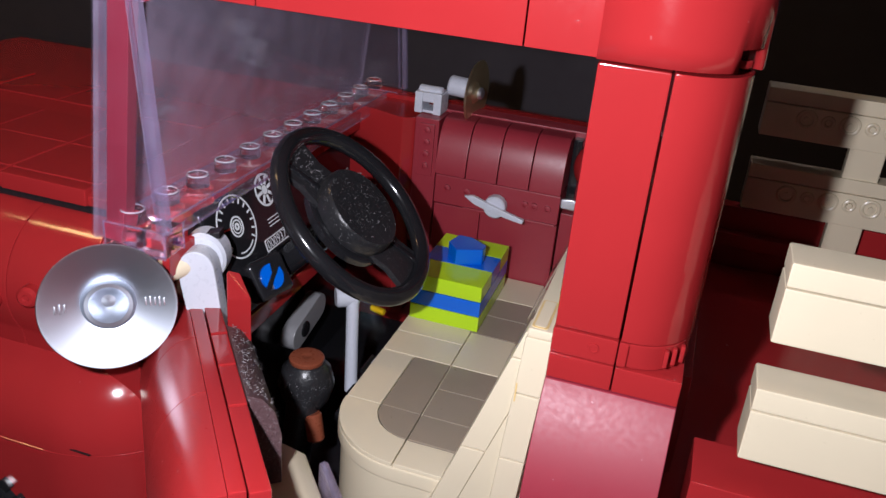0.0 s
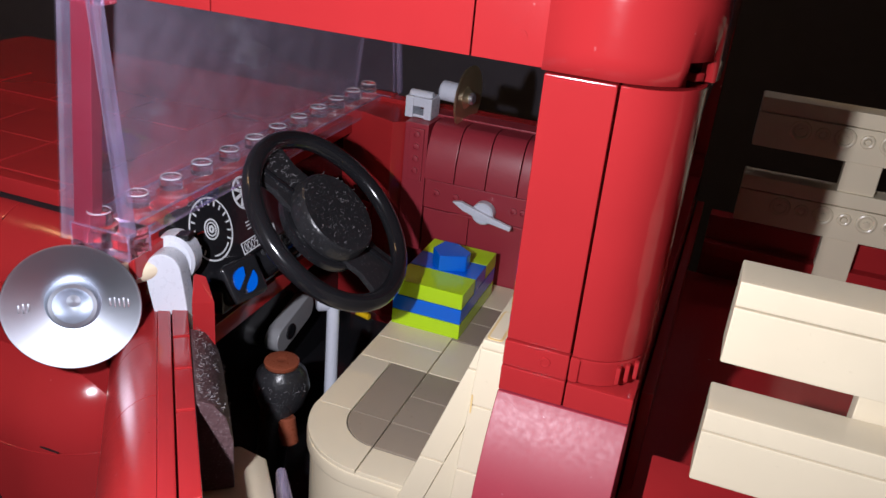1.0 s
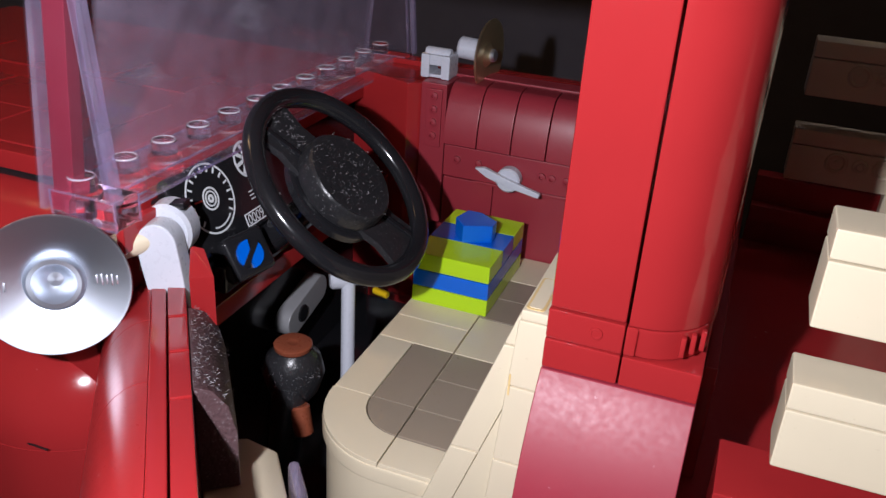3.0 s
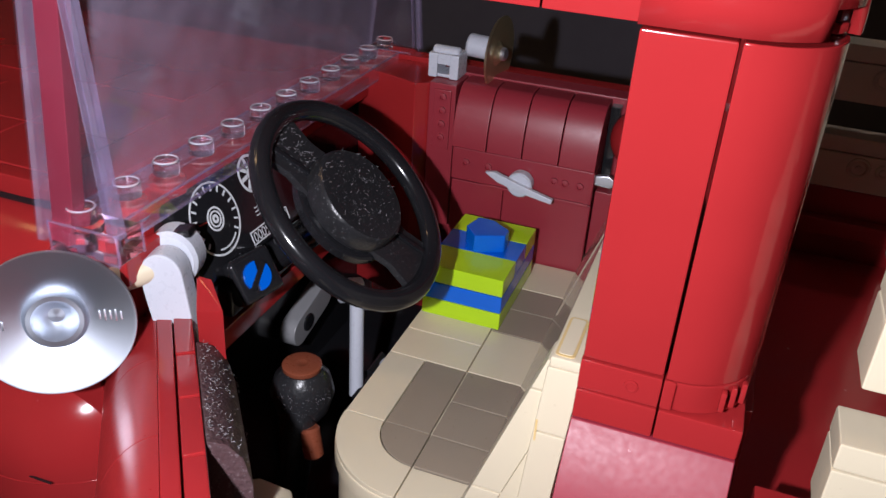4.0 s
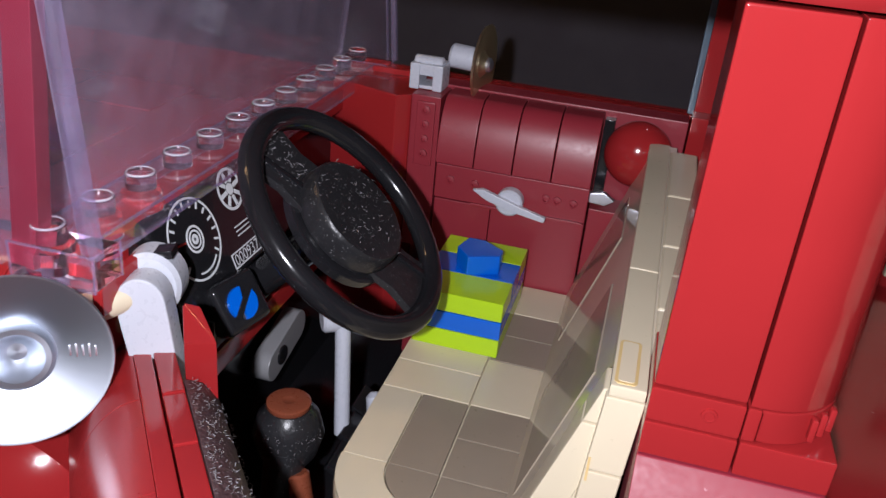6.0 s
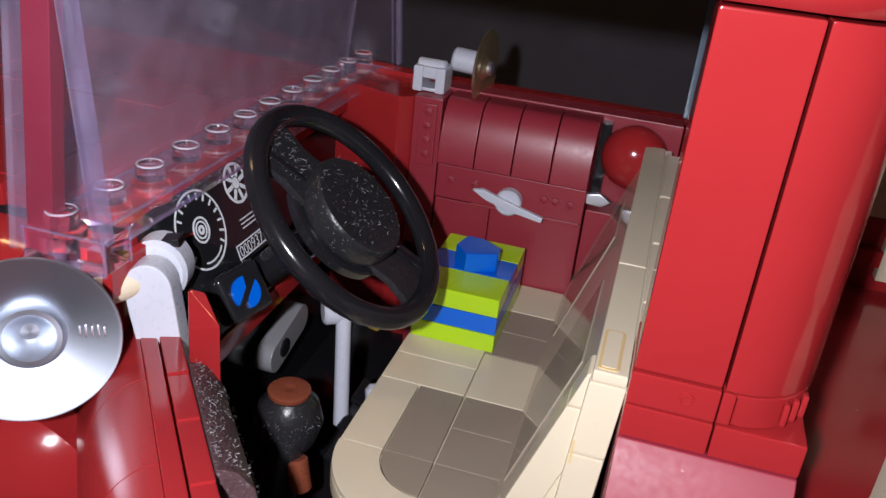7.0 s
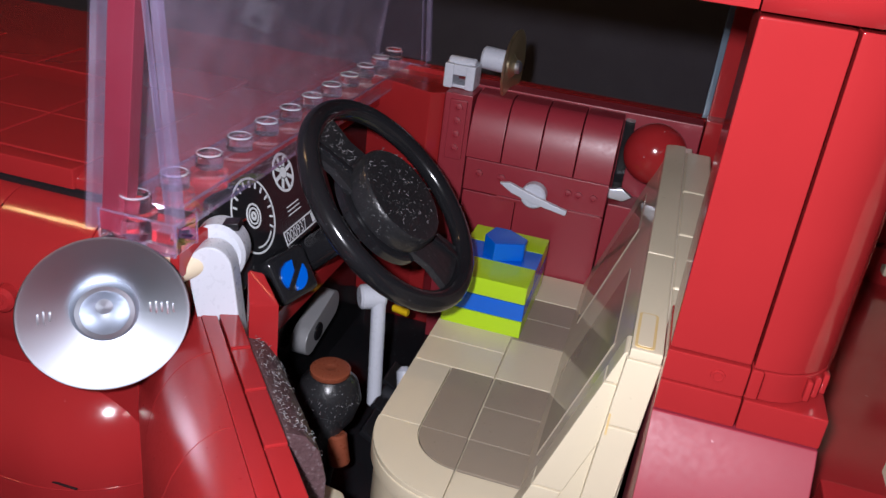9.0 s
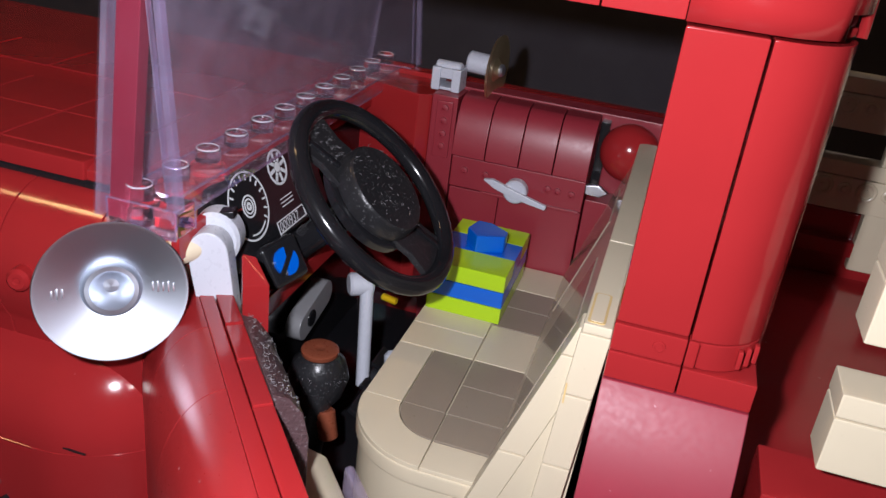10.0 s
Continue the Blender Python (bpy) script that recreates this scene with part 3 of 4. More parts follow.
def dashboard():
    d = part("dashboard", prism([(-7.95, -2.1), (-7.95, -0.36), (-7.35, -0.36), (-7.2, -0.7), (-6.8, -1.7), (-6.95, -2.1)], "y", 1.66, 5.58, 0.06), DUSTY, truck, "black dashboard with printed round gauges")
    fx = -6.86
    tilt = Matrix.Translation((fx, 0, -1.0)) @ Matrix.Rotation(radians(-22), 4, "Y") @ Matrix.Translation((-fx, 0, 1.0))
    part("gauge_panel", moved(bx(-7.4, fx - 0.002, 1.62, 5.6, -1.85, -0.2, 0.1, 3), tilt), BLACK, d)
    gy, gz, R = 2.6, -0.86, 0.66

    def ring(name, y, z, r, w, mat=PRINT, a0=0, a1=360, k=48):
        bm = bmesh.new()
        cells = []
        for i in range(k + 1):
            a = radians(a0 + (a1 - a0) * i / k)
            cells.append([bm.verts.new((fx + h, y + s * math.cos(a), z + s * math.sin(a))) for h in (0, 0.006) for s in (r - w, r)])
        for p, q in zip(cells, cells[1:]):
            bm.faces.new((p[2], q[2], q[3], p[3]))
            bm.faces.new((p[0], p[2], q[2], q[0]))
            bm.faces.new((p[1], q[1], q[3], p[3]))
        bmesh.ops.recalc_face_normals(bm, faces=bm.faces[:])
        return part(name, moved(bm, tilt), mat, d)

    def bar(y, z, ang, r0, r1, w, mat=PRINT):
        bm = bx(r0, r1, -w / 2, w / 2, 0, 0.008, 0)
        m = Matrix(((0, 0, 1, fx), (math.cos(ang), -math.sin(ang), 0, y), (math.sin(ang), math.cos(ang), 0, z), (0, 0, 0, 1)))
        return part("tick", moved(bm, tilt @ m), mat, d)

    ring("dial_ring", gy, gz, R, 0.035)
    ring("dial_ring", gy, gz, 0.22, 0.035)
    ring("dial_ring", gy, gz, 0.15, 0.03)
    ring("dial_ring", gy, gz, 0.08, 0.05)
    ring("dial_arc", gy, gz, 0.56, 0.03, PRINT, -110, -50, 16)
    for i in range(15):
        bar(gy, gz, radians(-40 + 260 * i / 14), 0.49, 0.6, 0.035)
    bar(gy, gz, radians(172), 0.25, 0.45, 0.03, PRINTRED)
    sy, sz = 3.95, -0.52
    ring("small_dial", sy, sz, 0.36, 0.05)
    ring("small_dial", sy, sz, 0.1, 0.1)
    for i in range(8):
        bar(sy, sz, radians(45 * i + 10), 0.12, 0.3, 0.07)
    for k in range(3):
        part("line", moved(bx(fx, fx + 0.008, 3.68, 4.16, -1.13 - 0.075 * k, -1.11 - 0.075 * k, 0), tilt), PRINT, d)
    y0, y1, z0, z1 = 3.3, 4.6, -1.72, -1.46
    for b in ((y0, y1, z1 - 0.025, z1), (y0, y1, z0, z0 + 0.025), (y0, y0 + 0.025, z0 + 0.025, z1 - 0.025), (y1 - 0.025, y1, z0 + 0.025, z1 - 0.025)):
        part("counter_frame", moved(bx(fx, fx + 0.008, *b, 0), tilt), PRINT, d)
    cu = bpy.data.curves.new("digits", "FONT")
    cu.body, cu.size = "000937", 0.27 * U
    to = new("digits_tmp", cu)
    me = bpy.data.meshes.new_from_object(to)
    bpy.data.objects.remove(to)
    me.name = "digits"
    me.materials.append(PRINT)
    ob = new("counter_digits", me)
    ob.parent = d
    mt = Matrix.Translation(tilt.translation * U) @ tilt.to_3x3().to_4x4()
    ob.matrix_basis = mt @ Matrix(((0, 0, 1, (fx + 0.006) * U), (1, 0, 0, 3.36 * U), (0, 1, 0, -1.685 * U), (0, 0, 0, 1)))
    part("counter_end", moved(bx(fx, fx + 0.008, 4.42, 4.54, -1.68, -1.5, 0), tilt), PRINT, d)
    part("edge_clip", bx(-7.25, -6.95, 1.35, 1.68, -0.85, -0.5, 0.06), BLACK, d)
    # ignition block
    i = part("ignition_block", bx(-7.0, -6.35, 2.1, 4.6, -2.5, -1.95, 0.06), BLACK, truck)
    im = Matrix.Translation((-6.12, 2.58, -1.8)) @ Vector((1, 0, 0)).rotation_difference(Vector((0.8, -0.3, 0.5))).to_matrix().to_4x4()
    part("switch_housing", moved(bx(-0.7, -0.02, -0.42, 0.5, -0.42, 0.44, 0.12, 3), im), BLACK, i)
    for k in (0, 1):
        bm = prism([(0, 0)] + arc(0, 0, 0.27, -72 + 180 * k, 72 + 180 * k, 20), "x", -0.02, 0.04, 0.0)
        part("blue_switch", moved(bm, im @ Matrix.Rotation(radians(-30), 4, "X")), BLUE, i, "blue round switch")
    part("key_slot", moved(bx(-0.0, 0.06, -0.28, 0.28, -0.05, 0.05, 0.01), im @ Matrix.Rotation(radians(40), 4, "X")), BLACK, i)
    # lower rail, column and controls
    u = part("under_dash_beam", bx(-6.95, -6.4, 1.7, 9.6, -3.05, -2.62, 0.03), RED, truck)
    part("bulkhead", bx(-8.0, -7.6, 0.6, 10.9, -8.6, -0.82, 0.0), BLACK, u)
    # light grey link; the shade under the dash is put into its colour
    part("technic_link", prism(arc(5.9, -5.3, 0.36, 280, 100, 10) + arc(7.1, -5.0, 0.36, 100, -80, 10), "x", -7.5, -7.1, 0.04), SHADED_GREY, u, "light grey link bar, colour darkened for the shade under the dash")
    # solid black disc paints the dark inside of the pin hole
    part("pin_hole", rod((-7.14, 6.2, -5.22), (-7.06, 6.2, -5.22), 0.22, 20, 0.02), BLACK, u)
    c = part("steering_column", rod((-5.0, 3.8, -0.7), (-6.9, 3.8, -2.5), 0.3), BLACK, truck)
    v = part("grey_lever", rod((-5.4, 5.2, -3.1), (-5.1, 4.6, -5.6), 0.15, 24, 0.05), GREY, truck, "light grey vertical lever")
    part("lever_head", rod((-5.75, 5.0, -3.35), (-5.3, 5.3, -3.35), 0.26, 24, 0.05), GREY, v)
    part("short_lever", rod((-4.75, 5.4, -5.0), (-4.5, 5.0, -5.8), 0.17, 24, 0.1), GREY, v)
    part("yellow_pin", rod((-5.6, 7.0, -4.6), (-5.2, 6.9, -4.6), 0.09, 16, 0.02), YELLOW, v)
    g = part("gear_lever", lathe([(0.36, -1.15), (0.5, -0.95), (0.62, -0.55), (0.54, -0.2), (0.37, -0.02), (0, -0.02)], (-5.5, 3.0, -3.89), (0, 0, 1), 28), DUSTY, truck, "black gear lever with brown top")
    part("brown_cap", lathe([(0.36, 0), (0.38, 0.03), (0.38, 0.1), (0.34, 0.13), (0.12, 0.13), (0.1, 0.12), (0, 0.12)], (-5.5, 3.0, -3.9), (0, 0, 1), 36), BROWN, g, "reddish brown round cap")
    part("boot", lathe([(0.3, -3.0), (0.36, -0.4), (0.3, 0)], (-5.4, 2.7, -4.5), (0.1, 0, 1), 20), DUSTY, g)
    part("brown_pin", rod((-5.15, 2.6, -4.9), (-5.0, 2.5, -5.5), 0.2, 20, 0.04), BROWN, g)
    for k in range(3):
        part("pedal", moved(bx(-0.25, 0.25, -0.4, 0.4, -0.08, 0.08, 0.04), Matrix.Translation((-4.75 - 0.1 * k, 3.8 + 0.9 * k, -5.5)) @ Matrix.Rotation(radians(30), 4, "Y")), BLACK, g)
    part("cab_floor", bx(-8.0, 1.3, 0.4, 11.0, -9.2, -7.2, 0.0), BLACK, truck)


dashboard()


def steering_wheel():
    c, ax = Vector((-4.88, 3.82, -0.62)), Vector((0.7, -0.03, 0.71)).normalized()
    w = part("steering_wheel", torus(c, ax, 1.93, 0.19, 84, 20), BLACK, truck, "black toy steering wheel with dusty hub")
    side = ax.cross(Vector((0, 0, 1))).normalized()
    up = side.cross(ax).normalized()
    frame_m = Matrix(((side.x, up.x, ax.x, c.x), (side.y, up.y, ax.y, c.y), (side.z, up.z, ax.z, c.z), (0, 0, 0, 1)))
    part("hub", moved(lathe([(0.8, -0.3), (0.92, -0.2), (0.97, -0.02), (0.94, 0.24), (0.89, 0.3), (0.8, 0.31), (0, 0.29)], (0, 0, 0), (0, 0, 1), 48), frame_m), DUSTY, w)
    part("hub_collar", moved(lathe([(1.0, -0.35), (1.08, -0.3), (1.08, -0.15), (1.0, -0.1)], (0, 0, 0), (0, 0, 1), 48), frame_m), BLACK, w)
    for ang in (SPOKE, SPOKE + 180):
        sp = [(0.6, -0.62), (1.2, -0.52), (1.86, -0.66), (1.92, 0), (1.86, 0.66), (1.2, 0.52), (0.6, 0.62)]
        part("spoke", moved(moved(prism(sp, "z", -0.17, -0.03, 0.02), Matrix.Rotation(radians(ang), 4, "Z")), frame_m), DUSTY, w)
        part("slot_rib", moved(moved(bx(0.95, 1.75, -0.06, 0.06, -0.06, 0.03, 0.02), Matrix.Rotation(radians(ang - 12), 4, "Z")), frame_m), BLACK, w)


SPOKE = 75
steering_wheel()


def seat():
    def outline(x0, y0, r):
        return [(-1.2, 9.3), (x0, 9.3), (x0, y0 + r)] + [(x0 + r - r * math.cos(a), y0 + r - r * math.sin(a)) for a in (math.pi / 2 * i / 14 for i in range(1, 15))] + [(-1.2, y0)]
    s = part("bench_seat", prism(outline(-4.31, 0.72, 1.67), "z", -4.46, -4.12, 0.05), TAN, truck, "tan bench seat with dark tan inserts")
    part("seat_base", prism(outline(-4.24, 0.8, 1.6), "z", -8.0, -4.5, 0.03), TAN, s)
    # top tiles, with dark inserts at the two places
    zt = -4.04
    rim = 0.012

    def tile(x0, x1, y0, y1, mat, name="tile"):
        part(name, bx(x0 + rim, x1 - rim, y0 + rim, y1 - rim, zt - 0.12, zt, 0.02), mat, s)
    def corner(x0, y1, ro, ri, mat, name):
        cx = x0 + ro
        pr = [(cx - ro * math.cos(a), y1 - ro * math.sin(a)) for a in (math.pi / 2 * i / 12 for i in range(13))]
        pr += [(cx - ri * math.cos(a), y1 - ri * math.sin(a)) for a in (math.pi / 2 * i / 12 for i in range(12, -1, -1))] if ri else [(cx, y1)]
        part(name, prism(pr, "z", zt - 0.12, zt, 0.015), mat, s)
    corner(-4.3, 2.4, 1.65, 0.88, TAN, "corner_tile")
    tile(-4.3, -3.52, 2.4, 4.42, TAN)
    corner(-3.51, 2.4, 0.86, 0, DTAN, "dark_corner_tile")
    tile(-3.52, -2.65, 2.4, 4.42, DTAN, "dark_tile")
    tile(-2.64, -1.2, 0.74, 1.52, TAN)
    for a, b in ((1.54, 2.4), (2.4, 3.42), (3.42, 4.42)):
        tile(-2.64, -1.2, a, b, DTAN, "dark_tile")
    tile(-4.3, -2.65, 4.42, 5.36, TAN)
    tile(-4.3, -2.65, 5.36, 9.28, TAN)
    tile(-2.64, -1.2, 4.42, 6.0, TAN)
    tile(-2.64, -1.2, 6.0, 7.0, DTAN, "dark_tile")
    tile(-2.64, -1.2, 7.0, 7.95, DTAN, "dark_tile")
    tile(-2.64, -1.2, 7.95, 9.28, TAN)
    # leaning backrest
    lean = 0.335
    def at(z):
        return -0.2 + lean * z
    zr = -0.3
    b = part("backrest", prism([(at(-4.04), -4.04), (at(zr - 0.3), zr - 0.3), (at(zr) + 0.06, zr - 0.06), (at(zr) + 0.2, zr - 0.03), (at(zr) + 0.45, zr - 0.03), (at(-4.04) + 0.55, -4.04)], "y", 0.95, 9.6, 0.02), BACK, truck, "tan glossy backrest of the bench seat")
    part("dark_insert", prism([(at(-3.6) - 0.02, -3.6), (at(-1.2) - 0.02, -1.2), (at(-1.2) + 0.1, -1.2), (at(-3.6) + 0.1, -3.6)], "y", 1.9, 4.6, 0.01), DBACK, b)
    part("dark_insert", prism([(at(-3.6) - 0.02, -3.6), (at(-1.2) - 0.02, -1.2), (at(-1.2) + 0.1, -1.2), (at(-3.6) + 0.1, -3.6)], "y", 6.5, 8.6, 0.01), DBACK, b)
    # end bricks of the backrest on the driver's side
    def slab(z0, z1, y0, y1, d0, d1, name="end_brick", mat=TAN):
        part(name, prism([(at(z0) + d0, z0), (at(z1) + d0, z1), (at(z1) + d1, z1), (at(z0) + d1, z0)], "y", y0, y1, 0.03), mat, b)
    slab(-4.6, -3.0, 0.45, 0.94, -0.12, 0.33)
    slab(-2.98, -1.0, 0.45, 0.94, -0.12, 0.33)
    slab(-0.98, zr - 0.17, 0.45, 0.94, -0.12, 0.33)
    def left(z):
        return -0.43 + 0.067 * (z + 0.3)
    for z0, z1, name in ((-5.4, -2.9, "end_panel"), (-2.88, -1.56, "end_panel"), (-1.54, zr - 0.17, "end_panel")):
        part(name, prism([(left(z0), z0), (left(z1), z1), (left(z1) + 0.45, z1), (left(z0) + 0.45, z0)], "y", 0.3, 0.9, 0.03), TAN, b)
    part("end_core", prism([(at(-5.2), -5.2), (at(zr - 0.2), zr - 0.2), (-0.02, zr - 0.2), (-0.2, -5.2)], "y", 0.5, 0.93), TAN, b)
    # slot drawn as a thin strip, its shade painted warm tan
    part("panel_slot", bx(left(-1.5) + 0.02, left(-1.5) + 0.05, 0.29, 0.32, -1.7, -1.35, 0.0), RECESS_TAN, b)
    for y0, y1 in ((0.3, 3.42), (3.44, 9.6)):
        part("top_rail", bx(at(zr) - 0.12, at(zr) + 0.3, y0, y1, zr - 0.16, zr, 0.03), TAN, b)
    for y0, y1 in ((0.3, 2.3), (2.32, 4.4), (4.42, 6.6), (6.62, 9.2)):
        part("top_tile", bx(at(zr) + 0.32, at(zr) + 0.85, y0, y1, zr - 0.2, zr + 0.01, 0.05, 3), TAN, b)
    # moulded pocket in the top rail, drawn proud; its shade is painted warm tan
    cx, cy, hw, hl = at(zr) + 0.05, 0.84, 0.13, 0.48
    def loop(k):
        w, l, q = hw * k, hl - hw * (1 - k), 0.06 * k
        return arc(cx + w - q, cy + l - q, q, 0, 90, 5) + arc(cx - w + q, cy + l - q, q, 90, 180, 5) + arc(cx - w + q, cy - l + q, q, 180, 270, 5) + arc(cx + w - q, cy - l + q, q, 270, 360, 5)
    part("pocket_rim", prism(loop(1.0), "z", zr - 0.05, zr + 0.012), RECESS_TAN, b, "pocket rim with its shade painted warm tan")
    part("pocket_floor", prism(loop(0.72), "z", zr - 0.05, zr + 0.02), TAN, b)


seat()


def far_door():
    d = part("passenger_door", bx(-5.6, 0.3, 10.3, 10.9, -7.2, 0.04, 0.03), INNER, truck, "closed dark red passenger door with curved panels")
    prof = [(10.3, 0.0), (9.75, 0.0)] + [(9.75 - 0.62 * math.sin(a), -0.02 - 1.38 * (1 - math.cos(a))) for a in (math.pi / 2 * i / 12 for i in range(1, 13))] + [(10.3, -1.42)]
    for k in range(4):
        x = -4.86 + 0.855 * k
        part("curved_panel", prism(prof, "x", x + 0.012, x + 0.843, 0.02), INNER, d)
    part("front_column", bx(-5.56, -4.9, 9.35, 10.3, -3.6, -0.02, 0.03), INNER, d)
    part("column_tile", bx(-5.42, -5.0, 9.3, 9.4, -1.6, -0.15, 0.03), INNER, d)
    for k in range(4):
        part("boss", lathe([(0.1, 0), (0.1, 0.05), (0.05, 0.06), (0.04, 0.02)], (-5.2, 9.3, -0.32 - 0.33 * k), (0, -1, 0), 14), INNER, d)
    part("handle_band", bx(-4.85, -1.45, 9.25, 10.3, -2.25, -1.45, 0.03), INNER, d)
    for x in (-4.5, -3.95, -2.35, -2.1, -1.75):
        part("boss", lathe([(0.1, 0), (0.1, 0.05), (0.05, 0.06), (0.04, 0.02)], (x, 9.25, -1.8 - 0.02 * (x + 4)), (0, -1, 0), 14), INNER, d)
    part("ledge", bx(-4.0, -1.5, 9.18, 9.3, -2.3, -2.22, 0.02), INNER, d)
    for a, b in ((-4.85, -3.55), (-3.54, -1.45)):
        part("lower_panel", bx(a, b, 9.32, 10.3, -5.0, -2.3, 0.03), INNER, d)
    part("rear_panel", bx(-1.42, 0.25, 9.45, 10.3, -5.0, -1.95, 0.03), INNER, d)
    # black block painted in for the shade of the slim gap beside the boss
    part("gap", bx(-1.43, -1.2, 10.0, 10.3, -1.9, -0.1, 0.02), BLACK, d)
    part("round_boss", ball((-0.62, 9.95, -0.72), 0.72, 0.62, 0.72), RED, d)
    part("chrome_catch", prism([(-1.45, -1.78), (-1.45, -1.55), (-1.15, -1.5), (-0.9, -1.66), (-1.1, -1.8)], "y", 9.35, 9.5, 0.03), SILVER, d, "chrome door catch")
    h = part("window_handle", rod((-3.1, 9.25, -1.98), (-3.1, 8.95, -1.98), 0.3, 28, 0.04), GREY, d, "light grey winder handle")
    part_m = Matrix.Translation((-3.1, 8.92, -2.0)) @ Matrix.Rotation(radians(15), 4, "Y")
    bm = prism([(-0.85, 0.02), (-0.62, 0.13), (0.0, 0.1), (0.85, 0.1), (0.85, -0.02), (0.0, -0.1), (-0.5, -0.08)], "y", -0.09, 0.05, 0.03)
    part("winder_bar", moved(bm, part_m), GREY, d)
    # wedge of body side ahead of the door, and sill to the rear
    part("kick_panel", prism([(-7.6, 9.9), (-5.9, 9.3), (-5.6, 9.5), (-5.6, 11.2), (-7.6, 11.2)], "z", -6.0, -0.1, 0.03), RED, truck)
    part("body_side", bx(-7.6, 2.0, 10.95, 11.45, -8.6, 0.02, 0.03), RED, truck)
    part("body_sill", bx(0.32, 2.0, 10.0, 10.9, -8.0, 0.25, 0.03), RED, truck)
    # far wing mirror
    c = part("mirror_bracket", joined(bx(-5.75, -5.52, 9.7, 10.35, -0.02, 0.56, 0.04), bx(-5.23, -5.0, 9.7, 10.35, -0.02, 0.56, 0.04), bx(-5.53, -5.22, 9.72, 10.35, 0.3, 0.55, 0.02), bx(-5.53, -5.22, 9.75, 10.35, 0.0, 0.08, 0.02)), GREY, truck, "light grey mirror bracket")
    part("bracket_pin", rod((-5.7, 9.95, 0.56), (-5.05, 9.95, 0.56), 0.14, 20, 0.03), GREY, c)
    part("mirror_stub", rod((-5.05, 10.5, 0.66), (-4.35, 10.5, 0.62), 0.27, 28, 0.05), GREY, c)
    k = (-4.3, 10.5, 0.55)
    part("mirror_dish", lathe([(0, 0.1), (0.18, 0.1), (0.24, 0.02), (0.3, -0.02), (0.84, 0.06), (0.88, 0.05), (0.84, -0.02), (0.3, -0.14), (0, -0.14)], k, (1, -0.08, 0.0), 48), GOLD, c, "brassy round mirror seen edge-on")
    part("mirror_hub", rod((-4.26, 10.48, 0.56), (-4.1, 10.45, 0.57), 0.16, 20, 0.04), SILVER, c)


far_door()


def bed():
    b = part("truck_bed", bx(2.02, 14, 0.3, 11.2, -9.0, -3.2, 0.03), RED, truck, "dark red load bed with tan stake rails")
    part("front_board", bx(2.03, 2.22, 1.5, 11.2, -3.2, -1.2, 0.03), RED, b)
    part("near_side", bx(2.42, 14, -0.3, 0.9, -5.5, -1.9, 0.03), RED, b)
    part("side_curve", bx(3.4, 9.0, -0.55, -0.1, -2.6, -2.0, 0.2, 4), RED, b)
    part("far_side", bx(2.42, 14, 11.35, 11.8, -5.5, -1.55, 0.03), RED, b)
    part("far_ledge", bx(2.42, 14, 11.0, 11.35, -2.6, -2.2, 0.03), RED, b)
    for y0, y1, name in ((-0.15, 0.62, "near_rail"), (10.9, 11.6, "far_rail")):
        for z0 in (0.6, -1.38):
            r = part("stake_rail", bx(2.98, 14, y0, y1, z0, z0 + 0.84, 0.03), TAN, truck, "tan stake rail of the load bed")
            part("rail_tile", bx(2.98, 14, y0, y1, z0 + 0.86, z0 + 1.22, 0.03), TAN, r)
            if y0 > 5:
                for k in range(14):
                    rad = 0.2 if k % 2 == 0 else 0.12
                    part("rail_stud", torus((4.0 + 0.5 * k, y0, z0 + 0.55), (0, 1, 0), rad, 0.05, 20, 8), TAN, r)
                    part("rail_boss", lathe([(0.07, 0), (0.07, 0.05), (0, 0.06)], (4.0 + 0.5 * k, y0, z0 + 0.55), (0, -1, 0), 12), TAN, r)
    for x0 in (4.9, 9.0):
        part("stake_post", bx(x0, x0 + 0.8, 0.65, 1.0, -3.2, 1.8, 0.03), TAN, truck)
        part("stake_post", bx(x0 + 0.25, x0 + 1.1, 10.98, 11.32, -2.9, 1.6, 0.05), TAN, truck)


bed()


def gift():
    x0, x1, y0, y1, zb = -4.25, -2.51, 6.06, 8.72, -4.04
    g = thing("gift_box", ((x0 + x1) / 2, (y0 + y1) / 2, zb), "lime green gift box with blue ribbon on the seat", "gift box")
    part("box_bottom", bx(x0, x1, y0, y1, zb, zb + 0.39, 0.02), LIME, g)
    part("ribbon_band", bx(x0, x1, y0, y1, zb + 0.4, zb + 0.79, 0.02), BLUE, g)
    yy = [y0, y0 + (y1 - y0) * 0.36, y0 + (y1 - y0) * 0.68, y1]
    for k, mat in enumerate((LIME, BLUE, LIME)):
        part(("lid_tile", "ribbon_tile", "lid_tile")[k], bx(x0, x1, yy[k] + 0.006, yy[k + 1] - 0.006, zb + 0.8, zb + 1.2, 0.02), mat, g)
    cx, cy = -3.36, (yy[1] + yy[2]) / 2
    part("bow", prism([(cx - 0.42, cy - 0.1), (cx - 0.3, cy + 0.42), (cx + 0.05, cy + 0.42), (cx + 0.5, cy + 0.1), (cx + 0.5, cy - 0.2), (cx - 0.1, cy - 0.5)], "z", zb + 1.2, zb + 1.62, 0.03), BLUE, g)


gift()


for ob in scene.objects:
    if ob.type == "MESH" and ob.data.materials and ob.data.materials[0] in (CLEAR, WING, CHUNK, EDGE, GLINT, LENS):
        ob.visible_shadow = False


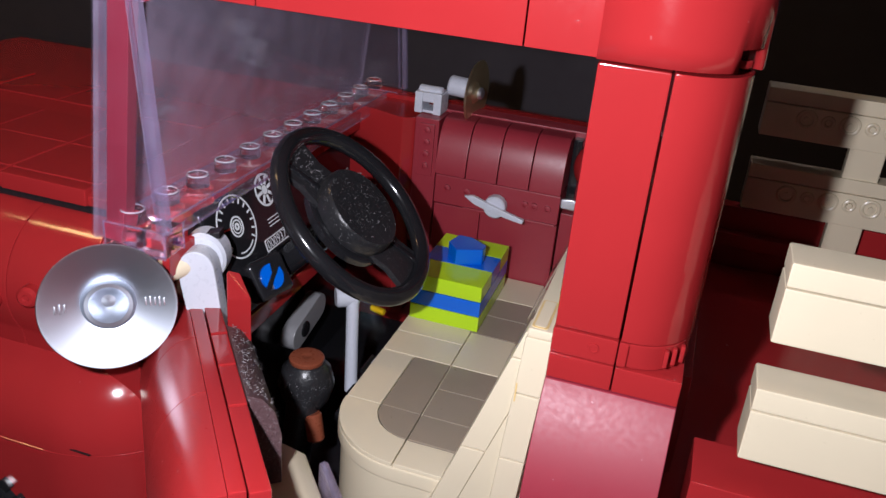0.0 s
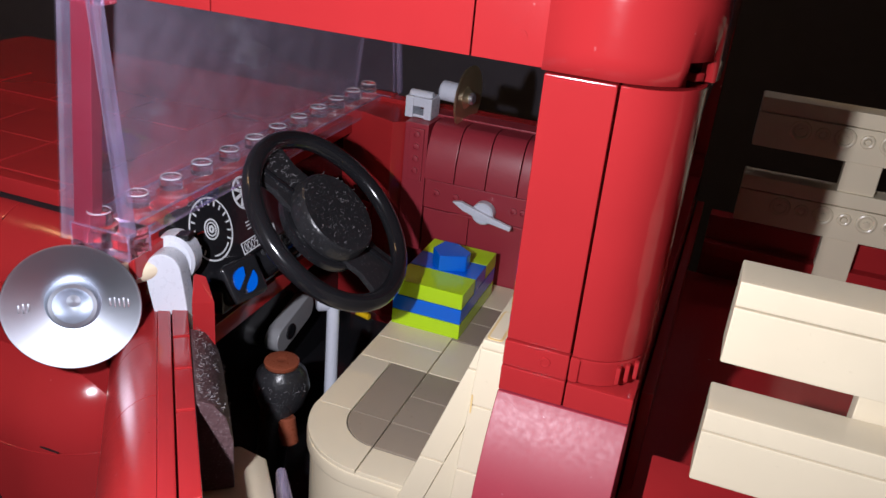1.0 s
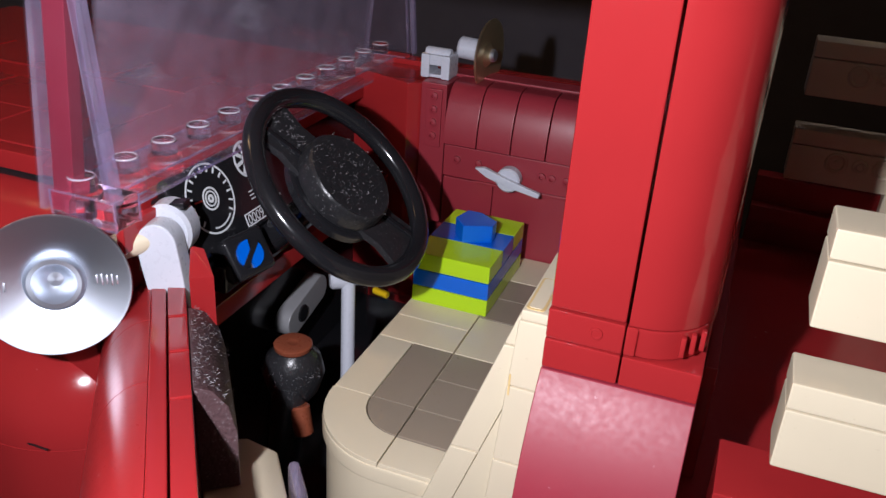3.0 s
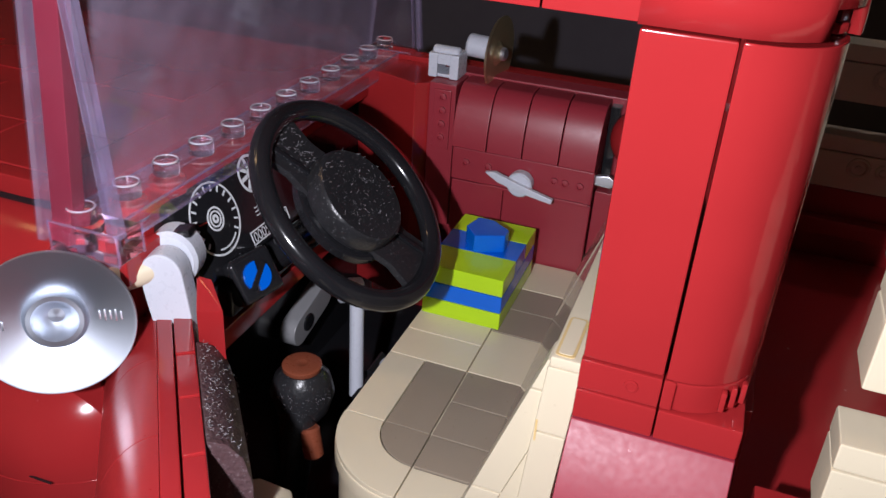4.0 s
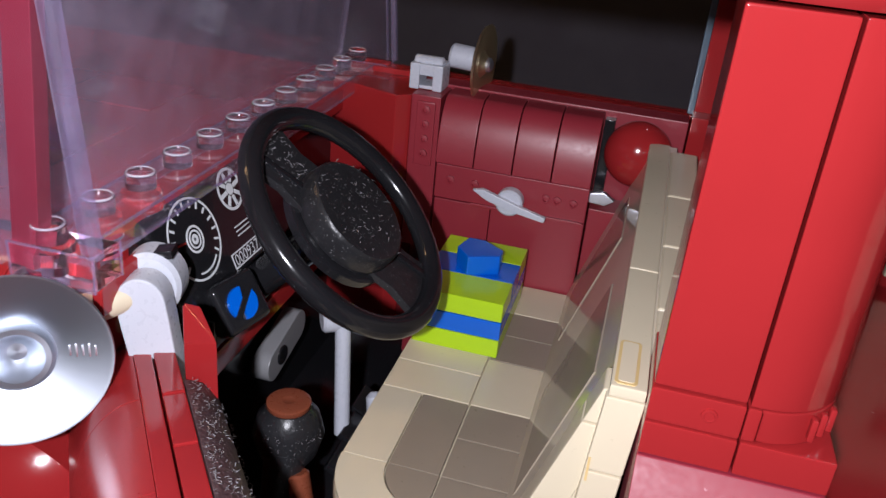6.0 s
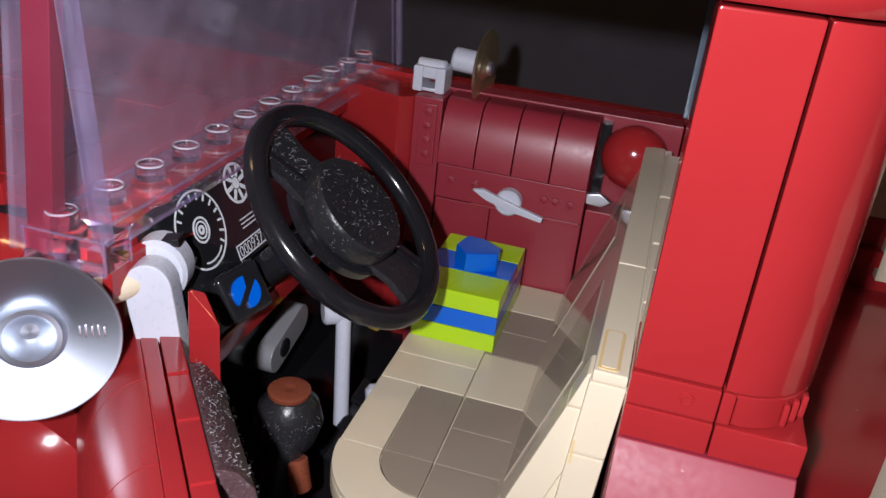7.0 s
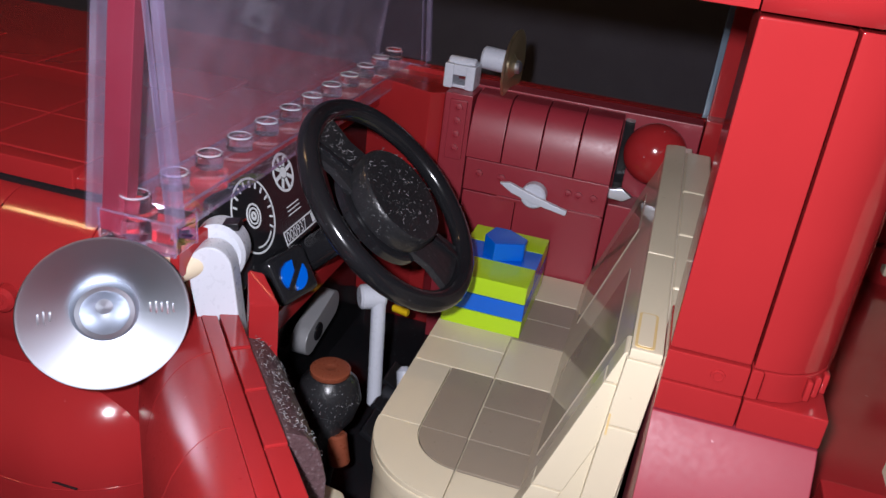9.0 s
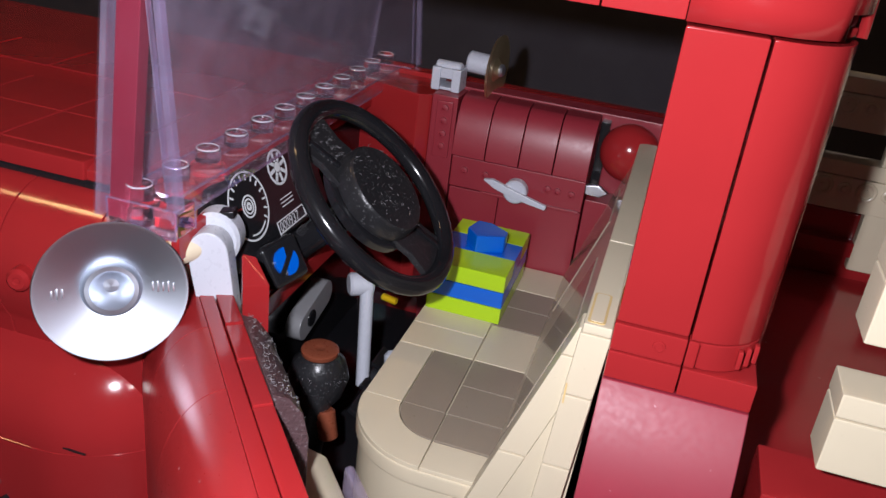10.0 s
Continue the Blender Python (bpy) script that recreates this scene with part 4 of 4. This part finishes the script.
def lint(parent, spots, count, size, mat, seed):
    """Short bent fibres of dust lying on a surface; spots gives a random place on it."""
    rng = random.Random(seed)
    bm = bmesh.new()
    for _ in range(count):
        p = Vector(spots(rng))
        d = Vector((rng.uniform(-1, 1), rng.uniform(-1, 1), rng.uniform(-0.3, 0.3))).normalized()
        ring = None
        w = rng.uniform(0.0022, 0.0045)
        for k in range(4):
            up = Vector((0, 0, 1)) if abs(d.z) < 0.9 else Vector((1, 0, 0))
            a = d.cross(up).normalized()
            b = d.cross(a)
            now = [bm.verts.new(p + a * w * math.cos(t) + b * w * math.sin(t)) for t in (0, 2.1, 4.2)]
            if ring:
                for i in range(3):
                    bm.faces.new((ring[i], ring[(i + 1) % 3], now[(i + 1) % 3], now[i]))
            ring = now
            p = p + d * size * rng.uniform(0.4, 1.0)
            d = (d + Vector((rng.uniform(-0.7, 0.7), rng.uniform(-0.7, 0.7), rng.uniform(-0.4, 0.4)))).normalized()
    tagged(part("lint", bm, mat, parent), "grey dust fibres", kind="stuff")


LINT = material("grey_lint", (0.26, 0.25, 0.26), 0.9, vary=0.2)
wheel_ax = Vector((0.7, -0.03, 0.71)).normalized()
wheel_u = wheel_ax.cross(Vector((0, 0, 1))).normalized()
wheel_v = wheel_u.cross(wheel_ax)


def on_hub(rng):
    r, a = 0.9 * math.sqrt(rng.random()), rng.uniform(0, math.tau)
    return Vector((-4.88, 3.82, -0.62)) + wheel_ax * 0.305 + wheel_u * r * math.cos(a) + wheel_v * r * math.sin(a)


def on_spoke(rng):
    r, a = rng.uniform(0.9, 1.9), radians(75) + rng.uniform(-0.3, 0.3)
    return Vector((-4.88, 3.82, -0.62)) + wheel_ax * (0.0 if r < 1.75 else 0.16) + wheel_u * r * math.cos(a) + wheel_v * r * math.sin(a)


def named(name):
    return next(o for o in scene.objects if o.name == name)


lint(named("steering_wheel"), on_hub, 190, 0.028, LINT, 3)
lint(named("steering_wheel"), on_spoke, 110, 0.026, LINT, 4)
lint(named("dashboard"), lambda rng: (rng.uniform(-7.35, -7.05), rng.uniform(1.8, 5.3), -0.27), 120, 0.025, LINT, 5)
lint(named("gear_lever"), lambda rng: (-5.5 + 0.6 * math.cos(a), 3.0 + 0.6 * math.sin(a), rng.uniform(-4.45, -4.15)) if (a := rng.uniform(3.6, 6.2)) else None, 60, 0.025, LINT, 6)
door_u, door_n = Vector((0.61, -0.79, 0.11)), Vector((0.79, 0.61, 0))


def on_ledge(rng):
    t = rng.random()
    return Vector((-6.53, 0.31, -0.22)) + door_u * rng.uniform(0.6, 3.1) + door_n * (0.6 + 0.52 * t) + Vector((0, 0, -1.42 - 0.75 * t * t))


lint(named("driver_door"), on_ledge, 320, 0.022, LINT, 7)
